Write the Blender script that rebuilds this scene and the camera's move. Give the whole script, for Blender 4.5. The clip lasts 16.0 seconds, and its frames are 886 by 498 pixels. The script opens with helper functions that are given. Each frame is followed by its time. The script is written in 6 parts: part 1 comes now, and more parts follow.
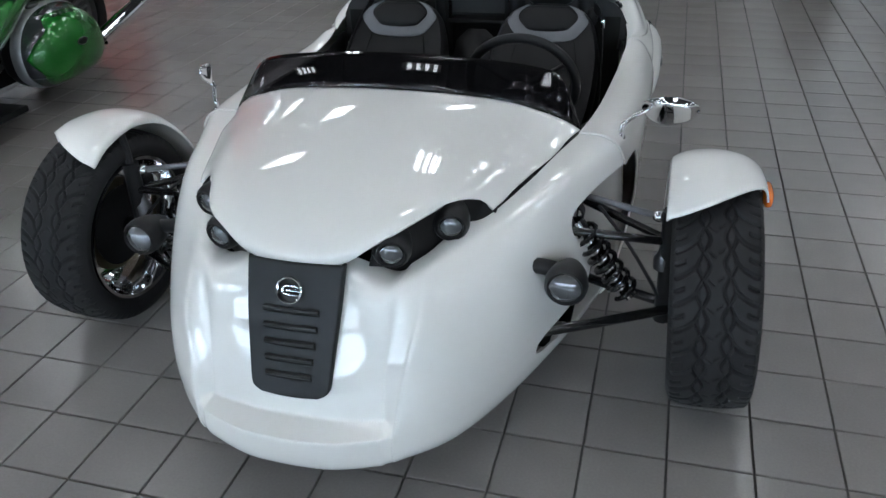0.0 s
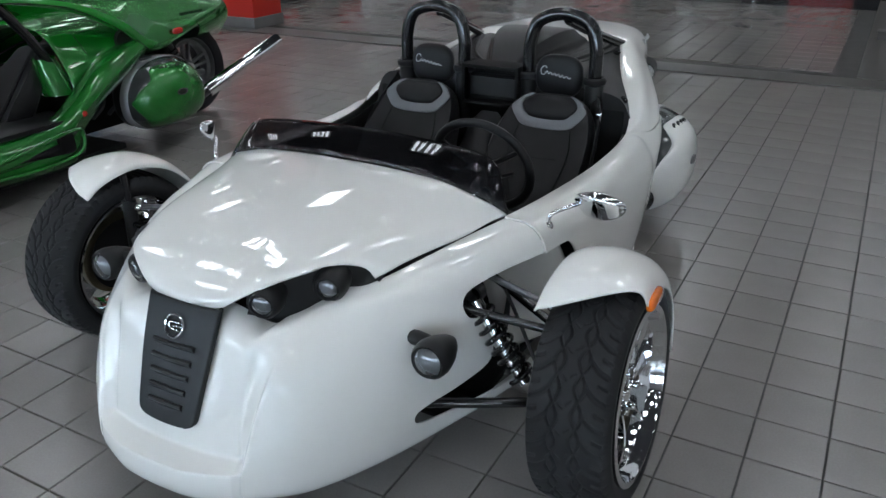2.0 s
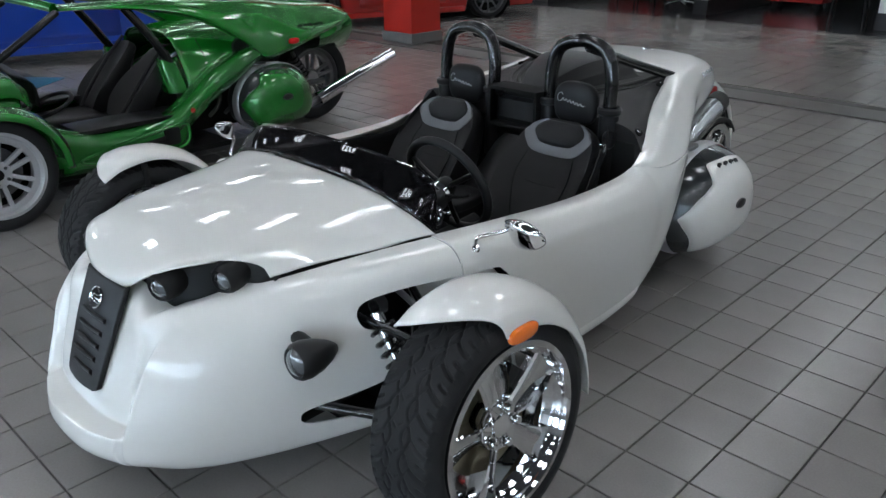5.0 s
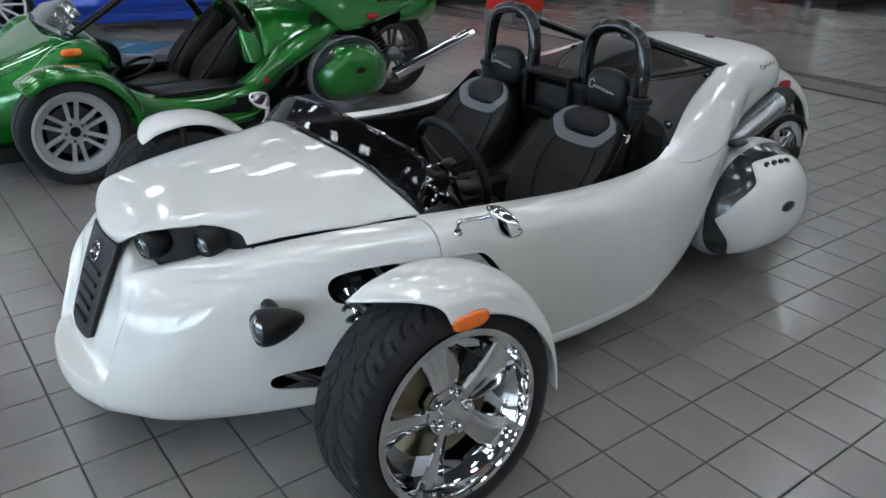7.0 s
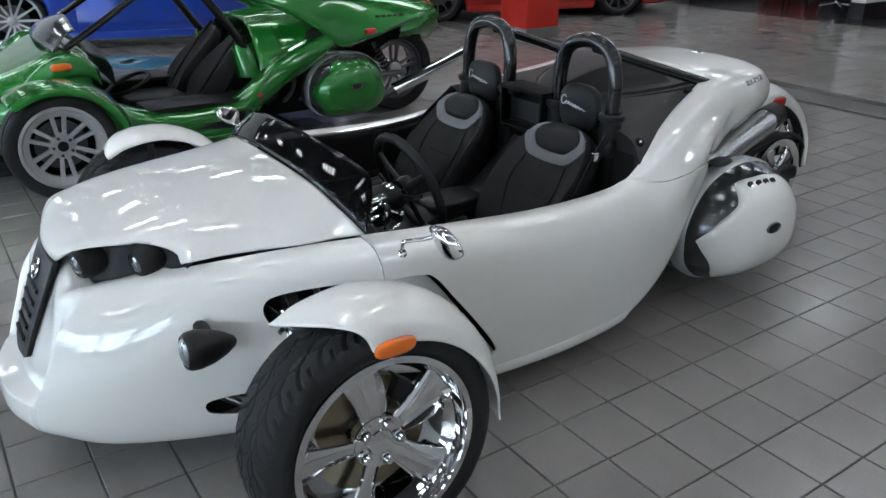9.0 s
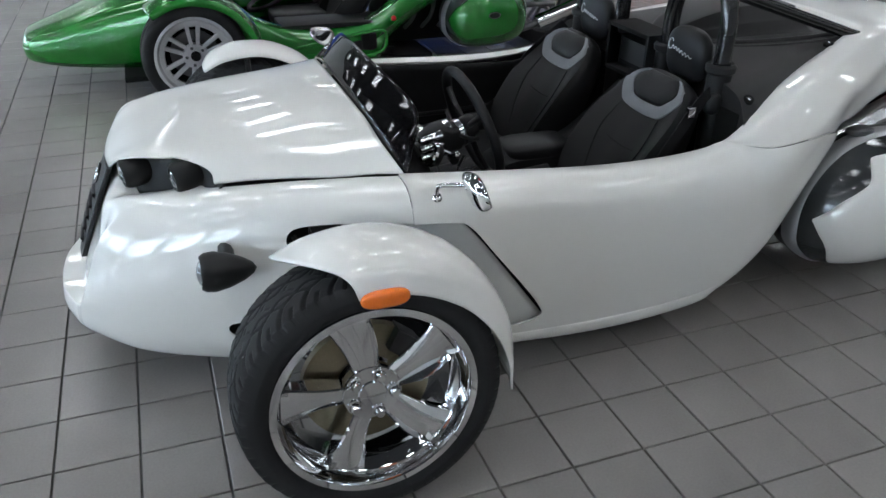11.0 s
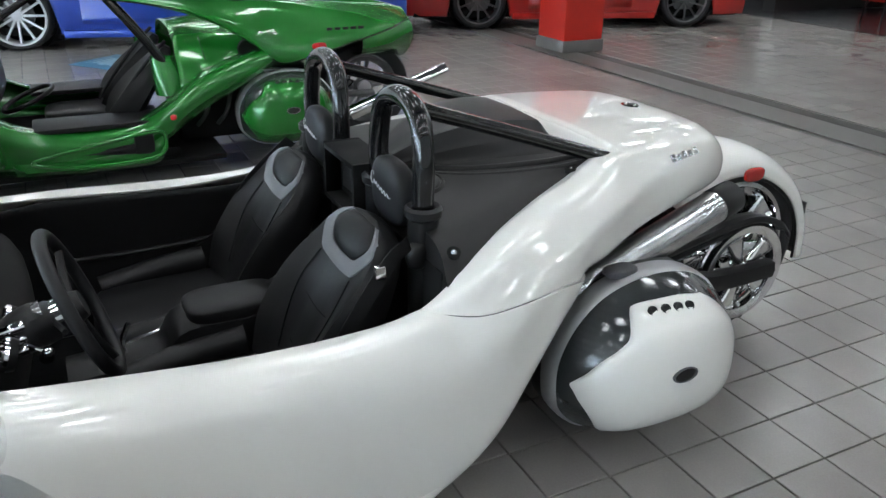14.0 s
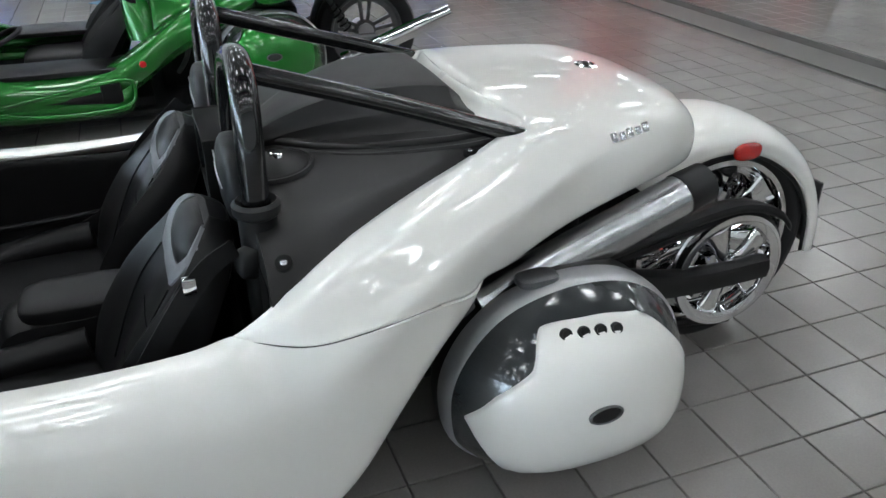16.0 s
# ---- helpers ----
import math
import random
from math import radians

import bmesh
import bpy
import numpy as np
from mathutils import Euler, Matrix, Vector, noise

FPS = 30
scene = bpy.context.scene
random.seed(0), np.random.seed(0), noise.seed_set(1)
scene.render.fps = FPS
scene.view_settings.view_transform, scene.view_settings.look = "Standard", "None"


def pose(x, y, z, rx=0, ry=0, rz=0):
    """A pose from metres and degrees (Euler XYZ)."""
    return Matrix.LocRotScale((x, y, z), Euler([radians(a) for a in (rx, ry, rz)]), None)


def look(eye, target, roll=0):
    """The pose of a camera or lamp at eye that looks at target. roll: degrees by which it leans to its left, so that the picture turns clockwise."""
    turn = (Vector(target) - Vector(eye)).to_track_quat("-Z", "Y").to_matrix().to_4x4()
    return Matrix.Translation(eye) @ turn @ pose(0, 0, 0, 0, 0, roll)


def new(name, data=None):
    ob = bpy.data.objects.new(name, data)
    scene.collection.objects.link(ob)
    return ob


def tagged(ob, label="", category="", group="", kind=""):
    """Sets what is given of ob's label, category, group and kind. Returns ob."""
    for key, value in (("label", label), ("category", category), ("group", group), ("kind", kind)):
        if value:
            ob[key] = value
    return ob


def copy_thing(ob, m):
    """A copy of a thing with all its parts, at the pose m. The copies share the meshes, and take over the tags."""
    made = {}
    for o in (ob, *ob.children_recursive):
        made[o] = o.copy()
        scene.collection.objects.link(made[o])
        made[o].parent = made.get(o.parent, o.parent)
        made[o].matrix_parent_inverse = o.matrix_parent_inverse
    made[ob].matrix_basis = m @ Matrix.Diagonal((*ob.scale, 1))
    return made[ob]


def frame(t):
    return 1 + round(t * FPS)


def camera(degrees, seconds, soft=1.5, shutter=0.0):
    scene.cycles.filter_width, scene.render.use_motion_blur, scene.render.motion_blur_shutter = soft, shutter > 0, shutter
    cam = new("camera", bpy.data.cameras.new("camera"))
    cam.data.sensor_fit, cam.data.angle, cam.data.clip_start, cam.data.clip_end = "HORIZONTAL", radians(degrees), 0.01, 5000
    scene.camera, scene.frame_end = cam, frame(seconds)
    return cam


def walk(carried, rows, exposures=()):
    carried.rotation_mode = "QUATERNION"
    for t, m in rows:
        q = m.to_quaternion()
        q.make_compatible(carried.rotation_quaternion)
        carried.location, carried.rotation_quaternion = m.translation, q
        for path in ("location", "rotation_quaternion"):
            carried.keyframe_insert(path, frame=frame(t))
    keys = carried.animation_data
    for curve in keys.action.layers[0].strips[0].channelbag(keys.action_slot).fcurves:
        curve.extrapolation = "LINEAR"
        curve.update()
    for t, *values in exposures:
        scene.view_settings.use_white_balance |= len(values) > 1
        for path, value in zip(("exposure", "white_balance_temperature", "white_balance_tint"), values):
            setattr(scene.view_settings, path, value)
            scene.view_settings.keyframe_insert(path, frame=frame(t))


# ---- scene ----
cam = camera(59.0, 16.0)
PATH = [
    (0, (0.725, -1.828, 1.431), (0.224, -0.173, 0.426), -2.5),
    (0.5, (0.873, -1.807, 1.433), (0.254, -0.142, 0.513), -2.4),
    (1, (1.02, -1.73, 1.439), (0.302, -0.085, 0.556), -1.8),
    (1.5, (1.148, -1.696, 1.454), (0.349, -0.079, 0.589), -1.3),
    (2, (1.346, -1.675, 1.467), (0.465, -0.088, 0.626), -0.7),
    (2.5, (1.493, -1.643, 1.462), (0.529, -0.092, 0.647), -0.2),
    (3, (1.58, -1.546, 1.46), (0.534, -0.037, 0.667), -0.1),
    (3.5, (1.668, -1.478, 1.465), (0.551, -0.017, 0.68), -0.0),
    (3.7, (1.72, -1.454, 1.464), (0.575, -0.014, 0.679), -0.1),
    (5.8, (2.035, -1.135, 1.46), (0.691, 0.105, 0.651), 0.4),
    (6, (2.052, -1.106, 1.457), (0.692, 0.112, 0.641), 0.6),
    (6.5, (2.125, -1.037, 1.46), (0.718, 0.116, 0.629), 0.6),
    (7, (2.193, -0.977, 1.464), (0.737, 0.107, 0.626), 0.5),
    (7.5, (2.243, -0.947, 1.461), (0.745, 0.087, 0.632), 0.5),
    (8, (2.27, -0.924, 1.46), (0.767, 0.113, 0.643), 0.6),
    (8.5, (2.287, -0.871, 1.457), (0.782, 0.171, 0.651), 0.4),
    (9, (2.259, -0.739, 1.445), (0.744, 0.291, 0.642), 0.1),
    (9.2, (2.244, -0.691, 1.443), (0.714, 0.307, 0.627), -0.1),
    (11.3, (2.286, -0.287, 1.413), (0.638, 0.315, 0.453), 0.9),
    (11.5, (2.254, -0.232, 1.428), (0.616, 0.421, 0.484), 1.5),
    (12, (2.159, -0.137, 1.454), (0.554, 0.648, 0.555), 2.6),
    (12.5, (2.128, -0.006, 1.45), (0.522, 0.838, 0.607), 2.1),
    (13, (2.11, 0.198, 1.457), (0.49, 1.048, 0.648), 1.5),
    (13.5, (2.056, 0.338, 1.441), (0.416, 1.174, 0.659), 1.2),
    (14, (1.953, 0.487, 1.445), (0.32, 1.31, 0.634), 0.9),
    (14.5, (1.889, 0.623, 1.444), (0.261, 1.428, 0.605), 0.5),
    (15, (1.852, 0.816, 1.443), (0.188, 1.541, 0.605), -0.2),
    (15.5, (1.826, 0.955, 1.421), (0.143, 1.607, 0.559), -0.1),
    (16, (1.755, 1.069, 1.4), (0.108, 1.691, 0.452), -0.1),
]
EXPOSURES = [(0, -0.19, 6450, 10), (3.5, -0.19, 6450, 10), (7, -0.06, 6470, 10), (9, 0.02, 6480, 10), (11.5, 0.09, 6550, 10), (12.5, 0.25, 6580, 9), (13.5, 0.54, 6600, 8), (15, 0.57, 6650, 8), (16, 0.5, 6650, 8)]
walk(cam, [(t, look(eye, target, roll)) for t, eye, target, roll in PATH], EXPOSURES)

# ---- world, sun, lamps ----
world = bpy.data.worlds.new("world")
scene.world = world
world.use_nodes = True
wn = world.node_tree.nodes
sky = wn.new("ShaderNodeTexSky")
sky.sky_type, sky.sun_disc, sky.sun_elevation, sky.sun_rotation = "NISHITA", False, radians(35), radians(140)
wn["Background"].inputs["Strength"].default_value = 0.12
world.node_tree.links.new(sky.outputs[0], wn["Background"].inputs[0])
ROOM_X0, ROOM_X1, ROOM_Y0, ROOM_Y1, ROOM_Z = -15.0, 9.0, -9.0, 17.0, 4.5
WINDOW_WATTS = 225.0


def area_lamp(name, m, sx, sy, watts, colour):
    d = bpy.data.lights.new(name, "AREA")
    d.shape, d.size, d.size_y, d.energy, d.color = "RECTANGLE", sx, sy, watts, colour
    ob = new(name, d)
    ob.matrix_world = m
    return ob


# ---- materials ----
def mat(name, colour, rough=0.5, metal=0.0, vary=0.12, scale=6.0, fine=120.0, bump=0.0, coat=0.0, coat_rough=0.03, per_object=0.0, spec=0.5, dirt=None):
    """Base colour with broad stains and fine grain, roughness that follows them, and a fine relief."""
    m = bpy.data.materials.new(name)
    m.use_nodes = True
    t = m.node_tree
    n, l = t.nodes, t.links
    b = n["Principled BSDF"]
    b.inputs["Metallic"].default_value = metal
    b.inputs["Coat Weight"].default_value = coat
    b.inputs["Coat Roughness"].default_value = coat_rough
    b.inputs["Specular IOR Level"].default_value = spec
    tc = n.new("ShaderNodeTexCoord")
    big, small = n.new("ShaderNodeTexNoise"), n.new("ShaderNodeTexNoise")
    big.inputs["Scale"].default_value, big.inputs["Detail"].default_value = scale, 4
    small.inputs["Scale"].default_value, small.inputs["Detail"].default_value = fine, 3
    for q in (big, small):
        l.new(tc.outputs["Object"], q.inputs["Vector"])
    mix = n.new("ShaderNodeMix")
    mix.data_type = "FLOAT"
    mix.inputs[0].default_value = 0.4
    l.new(big.outputs["Fac"], mix.inputs[2])
    l.new(small.outputs["Fac"], mix.inputs[3])
    ramp = n.new("ShaderNodeValToRGB")
    lo = dirt or tuple(c * (1 - vary) for c in colour)
    hi = tuple(min(1, c * (1 + vary)) for c in colour)
    ramp.color_ramp.elements[0].position, ramp.color_ramp.elements[0].color = 0.34, (*lo, 1)
    ramp.color_ramp.elements[1].position, ramp.color_ramp.elements[1].color = 0.66, (*hi, 1)
    l.new(mix.outputs[0], ramp.inputs[0])
    col = ramp.outputs[0]
    if per_object:
        oi = n.new("ShaderNodeObjectInfo")
        geo = n.new("ShaderNodeNewGeometry")
        add = n.new("ShaderNodeMath")
        add.operation = "ADD"
        l.new(oi.outputs["Random"], add.inputs[0])
        l.new(geo.outputs["Random Per Island"], add.inputs[1])
        fr = n.new("ShaderNodeMath")
        fr.operation = "FRACT"
        l.new(add.outputs[0], fr.inputs[0])
        mr = n.new("ShaderNodeMapRange")
        mr.inputs["To Min"].default_value, mr.inputs["To Max"].default_value = 1 - per_object, 1 + per_object
        l.new(fr.outputs[0], mr.inputs["Value"])
        hsv = n.new("ShaderNodeHueSaturation")
        l.new(mr.outputs[0], hsv.inputs["Value"])
        l.new(col, hsv.inputs["Color"])
        col = hsv.outputs[0]
    l.new(col, b.inputs["Base Color"])
    rr = n.new("ShaderNodeMapRange")
    rr.inputs["To Min"].default_value, rr.inputs["To Max"].default_value = max(0.0, rough * 0.85), min(1.0, rough * 1.18)
    l.new(mix.outputs[0], rr.inputs["Value"])
    l.new(rr.outputs[0], b.inputs["Roughness"])
    if bump:
        bp = n.new("ShaderNodeBump")
        bp.inputs["Strength"].default_value, bp.inputs["Distance"].default_value = 0.5, bump
        l.new(mix.outputs[0], bp.inputs["Height"])
        l.new(bp.outputs[0], b.inputs["Normal"])
    return m


def glow(name, colour, strength):
    m = bpy.data.materials.new(name)
    m.use_nodes = True
    b = m.node_tree.nodes["Principled BSDF"]
    b.inputs["Base Color"].default_value = (0.8, 0.8, 0.8, 1)
    b.inputs["Emission Color"].default_value = (*colour, 1)
    b.inputs["Emission Strength"].default_value = strength
    return m


def glass(name, colour, rough=0.02, through_light=0.9, ior=1.45):
    m = bpy.data.materials.new(name)
    m.use_nodes = True
    b = m.node_tree.nodes["Principled BSDF"]
    b.inputs["Base Color"].default_value = (*colour, 1)
    b.inputs["Roughness"].default_value = rough
    b.inputs["Transmission Weight"].default_value = through_light
    b.inputs["IOR"].default_value = ior
    return m


PEARL = mat("pearl_white_paint", (0.79, 0.775, 0.735), 0.38, 0.08, 0.015, 2.0, 900, 0, 1.0, 0.006, spec=0.3)
PEARL.node_tree.nodes["Principled BSDF"].inputs["Coat IOR"].default_value = 1.6
GREEN = mat("metallic_green_paint", (0.008, 0.17, 0.017), 0.26, 0.35, 0.08, 2.0, 900, 0, 1.0, 0.02)
BLUE = mat("blue_paint", (0.008, 0.05, 0.36), 0.3, 0.3, 0.08, 2.0, 700, 0, 1.0, 0.03)
RED = mat("red_paint", (0.42, 0.015, 0.012), 0.3, 0.1, 0.08, 2.0, 700, 0, 1.0, 0.03)
PILLAR = mat("red_wall_paint", (0.55, 0.022, 0.012), 0.45, 0, 0.05, 3.0, 90, 0.0005)
CHROME = mat("chrome", (0.78, 0.78, 0.79), 0.05, 1.0, 0.03, 8.0, 60)
POLISH = mat("polished_aluminium", (0.74, 0.74, 0.75), 0.07, 1.0, 0.05, 9.0, 300)
ALU = mat("brushed_aluminium", (0.55, 0.56, 0.57), 0.24, 1.0, 0.06, 6.0, 260, 0.0003)
SILVER = mat("silver_rim_paint", (0.5, 0.5, 0.51), 0.32, 0.6, 0.06, 6.0, 200)
STEEL = mat("dark_steel", (0.14, 0.14, 0.145), 0.35, 0.8, 0.15, 20.0, 200)
BRASS = mat("brass_disc", (0.2, 0.17, 0.115), 0.35, 0.9, 0.12, 20.0, 200)
BLACK = mat("satin_black_plastic", (0.008, 0.008, 0.0085), 0.42, 0, 0.15, 10.0, 300, 0.0004, spec=0.35)
TUBE = mat("gloss_black_powder_coat", (0.004, 0.004, 0.0044), 0.25, 0, 0.12, 14.0, 260, 0, 0.9, 0.03, spec=0.25)
DARK = mat("matt_black", (0.005, 0.005, 0.005), 0.7, 0, 0.2, 10.0, 200, spec=0.2)
RUBBER = mat("tyre_rubber", (0.017, 0.017, 0.018), 0.6, 0, 0.2, 9.0, 240, 0.0004, spec=0.25)
LEATHER = mat("black_vinyl", (0.0085, 0.0085, 0.0092), 0.4, 0, 0.15, 14.0, 420, 0.0012, spec=0.26)
COVER = mat("black_soft_cover", (0.0125, 0.0118, 0.0118), 0.42, 0, 0.15, 7.0, 500, 0.001, spec=0.36)
GREYV = mat("grey_vinyl", (0.15, 0.155, 0.165), 0.5, 0, 0.08, 14.0, 420, 0.001)
CARPET = mat("black_carpet", (0.008, 0.008, 0.0085), 0.95, 0, 0.3, 30.0, 700, 0.003, spec=0.1)
WEB = mat("black_webbing", (0.008, 0.008, 0.0085), 0.6, 0, 0.15, 40.0, 900, 0.001, spec=0.3)
AMBER = mat("amber_lens", (0.85, 0.17, 0.012), 0.2, 0, 0.08, 30.0, 300, 0.0006, 1.0, 0.03)
REDLENS = mat("red_lens", (0.45, 0.012, 0.01), 0.2, 0, 0.08, 30.0, 300, 0.0006, 1.0, 0.03)
SILK = mat("silver_thread", (0.6, 0.6, 0.6), 0.5, 0.0, 0.05)
TILE = mat("grey_floor_tile", (0.225, 0.21, 0.195), 0.21, 0, 0.1, 3.0, 150, 0.0006, 0.0, 0.03, 0.04)
GROUT = mat("dark_grout", (0.075, 0.072, 0.068), 0.85, 0, 0.2, 8.0, 200, 0.001)
BAND = mat("dark_stone_band", (0.115, 0.108, 0.1), 0.4, 0, 0.1, 3.0, 60, 0.0002)
DARKFLOOR = mat("dark_office_floor", (0.03, 0.03, 0.033), 0.2, 0, 0.15, 3.0, 60)
WALL = mat("white_wall_paint", (0.78, 0.78, 0.76), 0.6, 0, 0.03, 2.0, 120, 0.0005)
CEIL = mat("dark_open_ceiling", (0.05, 0.05, 0.052), 0.8, 0, 0.04, 3.0, 200, 0.002)
GREYWALL = mat("grey_wall_paint", (0.3, 0.3, 0.3), 0.6, 0, 0.04, 2.0, 120, 0.0005)
BASEB = mat("black_rubber_base", (0.015, 0.015, 0.016), 0.5, 0, 0.15)
GREYBASE = mat("grey_base_tile", (0.16, 0.155, 0.15), 0.4, 0, 0.1)
FRAME = mat("window_frame_aluminium", (0.35, 0.35, 0.36), 0.4, 0.7, 0.08)
LAMPGLOW = glow("fluorescent_diffuser", (0.945, 1.0, 1.065), 21.0)
DAY = glow("bright_overcast_backdrop", (0.62, 0.80, 1.0), 9.0)
TINT = glass("tinted_acrylic", (0.085, 0.08, 0.085), 0.01, 0.96, 1.4)
SMOKE = mat("smoked_lens", (0.045, 0.049, 0.051), 0.17, 0.3, 0.1, 14.0, 200, 0, 0.6, 0.02)


def ribbed(m, per_metre, depth):
    """Adds fine level ribs under a material's gloss."""
    n, l = m.node_tree.nodes, m.node_tree.links
    wave, bump, tc = n.new("ShaderNodeTexWave"), n.new("ShaderNodeBump"), n.new("ShaderNodeTexCoord")
    wave.bands_direction = "Z"
    wave.inputs["Scale"].default_value = per_metre / 20 * math.pi
    bump.inputs["Distance"].default_value = depth
    l.new(tc.outputs["Object"], wave.inputs["Vector"])
    l.new(wave.outputs["Fac"], bump.inputs["Height"])
    l.new(bump.outputs[0], n["Principled BSDF"].inputs["Normal"])


ribbed(SMOKE, 130, 0.00025)
CLEAR = mat("clear_lens", (0.11, 0.115, 0.12), 0.1, 0.5, 0.1, 60.0, 200, 0, 1.0, 0.02)
PANE = glass("window_pane", (0.95, 0.97, 0.97), 0.0, 1.0)


# ---- shape tools ----
def cr(p0, p1, p2, p3, t):
    return 0.5 * ((2 * p1) + (p2 - p0) * t + (2 * p0 - 5 * p1 + 4 * p2 - p3) * t * t + (3 * p1 - p0 - 3 * p2 + p3) * t ** 3)


def smooth_line(points, per, closed=False):
    """A Catmull-Rom line through the points, per steps to a span."""
    p = [np.array(q, float) for q in points]
    n, out = len(p), []
    for i in range(n if closed else n - 1):
        a = p[(i - 1) % n] if closed or i else 2 * p[0] - p[1]
        d = p[(i + 2) % n] if closed or i + 2 < n else 2 * p[-1] - p[-2]
        for k in range(per):
            out.append(cr(a, p[i], p[(i + 1) % n], d, k / per))
    return out if closed else out + [p[-1]]


class Shape:
    """Vertices and faces of one mesh."""

    def __init__(self):
        self.v, self.f = [], []

    def grid(self, rows, wrap_u=False, wrap_v=False, flip=False):
        base, nu, nv = len(self.v), len(rows), len(rows[0])
        for r in rows:
            self.v += [tuple(map(float, q)) for q in r]
        for i in range(nu if wrap_u else nu - 1):
            for j in range(nv if wrap_v else nv - 1):
                a, b = i, (i + 1) % nu
                c, d = j, (j + 1) % nv
                q = [base + a * nv + c, base + b * nv + c, base + b * nv + d, base + a * nv + d]
                self.f.append(q[::-1] if flip else q)
        return self

    def cap(self, loop, flip=False):
        base = len(self.v)
        self.v += [tuple(map(float, q)) for q in loop]
        q = list(range(base, base + len(loop)))
        self.f.append(q[::-1] if flip else q)
        return self

    def fan(self, loop, centre, flip=False):
        base, n = len(self.v), len(loop)
        self.v += [tuple(map(float, q)) for q in loop] + [tuple(map(float, centre))]
        for i in range(n):
            q = [base + i, base + (i + 1) % n, base + n]
            self.f.append(q[::-1] if flip else q)
        return self

    def moved(self, m):
        self.v = [tuple(m @ Vector(q)) for q in self.v]
        return self

    def mirrored(self):
        other = Shape()
        other.v = [(-x, y, z) for x, y, z in self.v]
        other.f = [q[::-1] for q in self.f]
        return other

    def join(self, other):
        base = len(self.v)
        self.v += other.v
        self.f += [[i + base for i in q] for q in other.f]
        return self

    def mesh(self, name, material, sharp=40):
        me = bpy.data.meshes.new(name)
        bm = bmesh.new()
        vs = [bm.verts.new(q) for q in self.v]
        for q in self.f:
            if len(set(q)) > 2:
                try:
                    bm.faces.new([vs[i] for i in q])
                except ValueError:
                    pass
        if len(self.v) < 60000:
            bmesh.ops.remove_doubles(bm, verts=bm.verts, dist=1e-5)
        bmesh.ops.recalc_face_normals(bm, faces=bm.faces)
        bm.to_mesh(me)
        bm.free()
        me.polygons.foreach_set("use_smooth", [True] * len(me.polygons))
        me.set_sharp_from_angle(angle=radians(sharp))
        me.materials.append(material)
        return me


def loft(sections, per_u=6, per_v=4, closed_v=False):
    """A smooth skin over sections that all have the same number of points."""
    fine = [smooth_line(s, per_v, closed_v) for s in sections]
    cols = [smooth_line([f[j] for f in fine], per_u) for j in range(len(fine[0]))]
    rows = [[c[i] for c in cols] for i in range(len(cols[0]))]
    return Shape().grid(rows, wrap_v=closed_v)


def relaxed(shape, nu, nv, times, centre=False):
    """Evens out the inside of a grid skin of nu by nv points, its border kept; the first row may lie on the centre line."""
    g = np.array(shape.v).reshape(nu, nv, 3)
    for _ in range(times):
        g[1:-1, 1:-1] = 0.5 * g[1:-1, 1:-1] + 0.125 * (g[:-2, 1:-1] + g[2:, 1:-1] + g[1:-1, :-2] + g[1:-1, 2:])
        if centre:
            mid = 0.5 * g[0, 1:-1] + 0.25 * g[1, 1:-1] + 0.125 * (g[0, :-2] + g[0, 2:])
            mid[:, 0] = 0
            g[0, 1:-1] = mid
    shape.v = [tuple(q) for q in g.reshape(-1, 3)]
    return shape


def tube(points, r, seg=12, per=6, closed=False, caps=True, taper=None):
    line = smooth_line(points, per, closed) if per > 1 else [np.array(q, float) for q in points]
    n, rows, up = len(line), [], None
    for i, q in enumerate(line):
        a = line[i - 1] if i or closed else q
        b = line[(i + 1) % n] if i + 1 < n or closed else q
        t = Vector(b - a).normalized()
        if up is None:
            up = t.orthogonal().normalized()
        up = (up - t * up.dot(t)).normalized()
        side = t.cross(up)
        rad = r if taper is None else r * (1 + (taper - 1) * i / max(1, n - 1))
        rows.append([np.array(Vector(q) + (up * math.cos(2 * math.pi * k / seg) + side * math.sin(2 * math.pi * k / seg)) * rad) for k in range(seg)])
    s = Shape().grid(rows, wrap_u=closed, wrap_v=True)
    if caps and not closed:
        s.cap(rows[0]).cap(rows[-1])
    return s


def lathe(profile, seg=48, axis="x", closed=True):
    """Turns (radius, along) points round an axis."""
    rows = []
    for k in range(seg):
        c, s = math.cos(2 * math.pi * k / seg), math.sin(2 * math.pi * k / seg)
        rows.append([{"x": (h, r * c, r * s), "y": (r * c, h, r * s), "z": (r * c, r * s, h)}[axis] for r, h in profile])
    return Shape().grid(rows, wrap_u=True, wrap_v=closed)


def block(x0, x1, y0, y1, z0, z1, bevel=0.01, seg=2):
    bm = bmesh.new()
    bmesh.ops.create_cube(bm, size=1)
    for v in bm.verts:
        v.co = Vector(((x0 + x1) / 2 + v.co.x * (x1 - x0), (y0 + y1) / 2 + v.co.y * (y1 - y0), (z0 + z1) / 2 + v.co.z * (z1 - z0)))
    if bevel:
        bmesh.ops.bevel(bm, geom=bm.edges, offset=bevel, segments=seg, profile=0.6, affect="EDGES")
    s = Shape()
    s.v, s.f = [tuple(v.co) for v in bm.verts], [[v.index for v in f.verts] for f in bm.faces]
    bm.verts.index_update()
    s.f = [[v.index for v in f.verts] for f in bm.faces]
    bm.free()
    return s


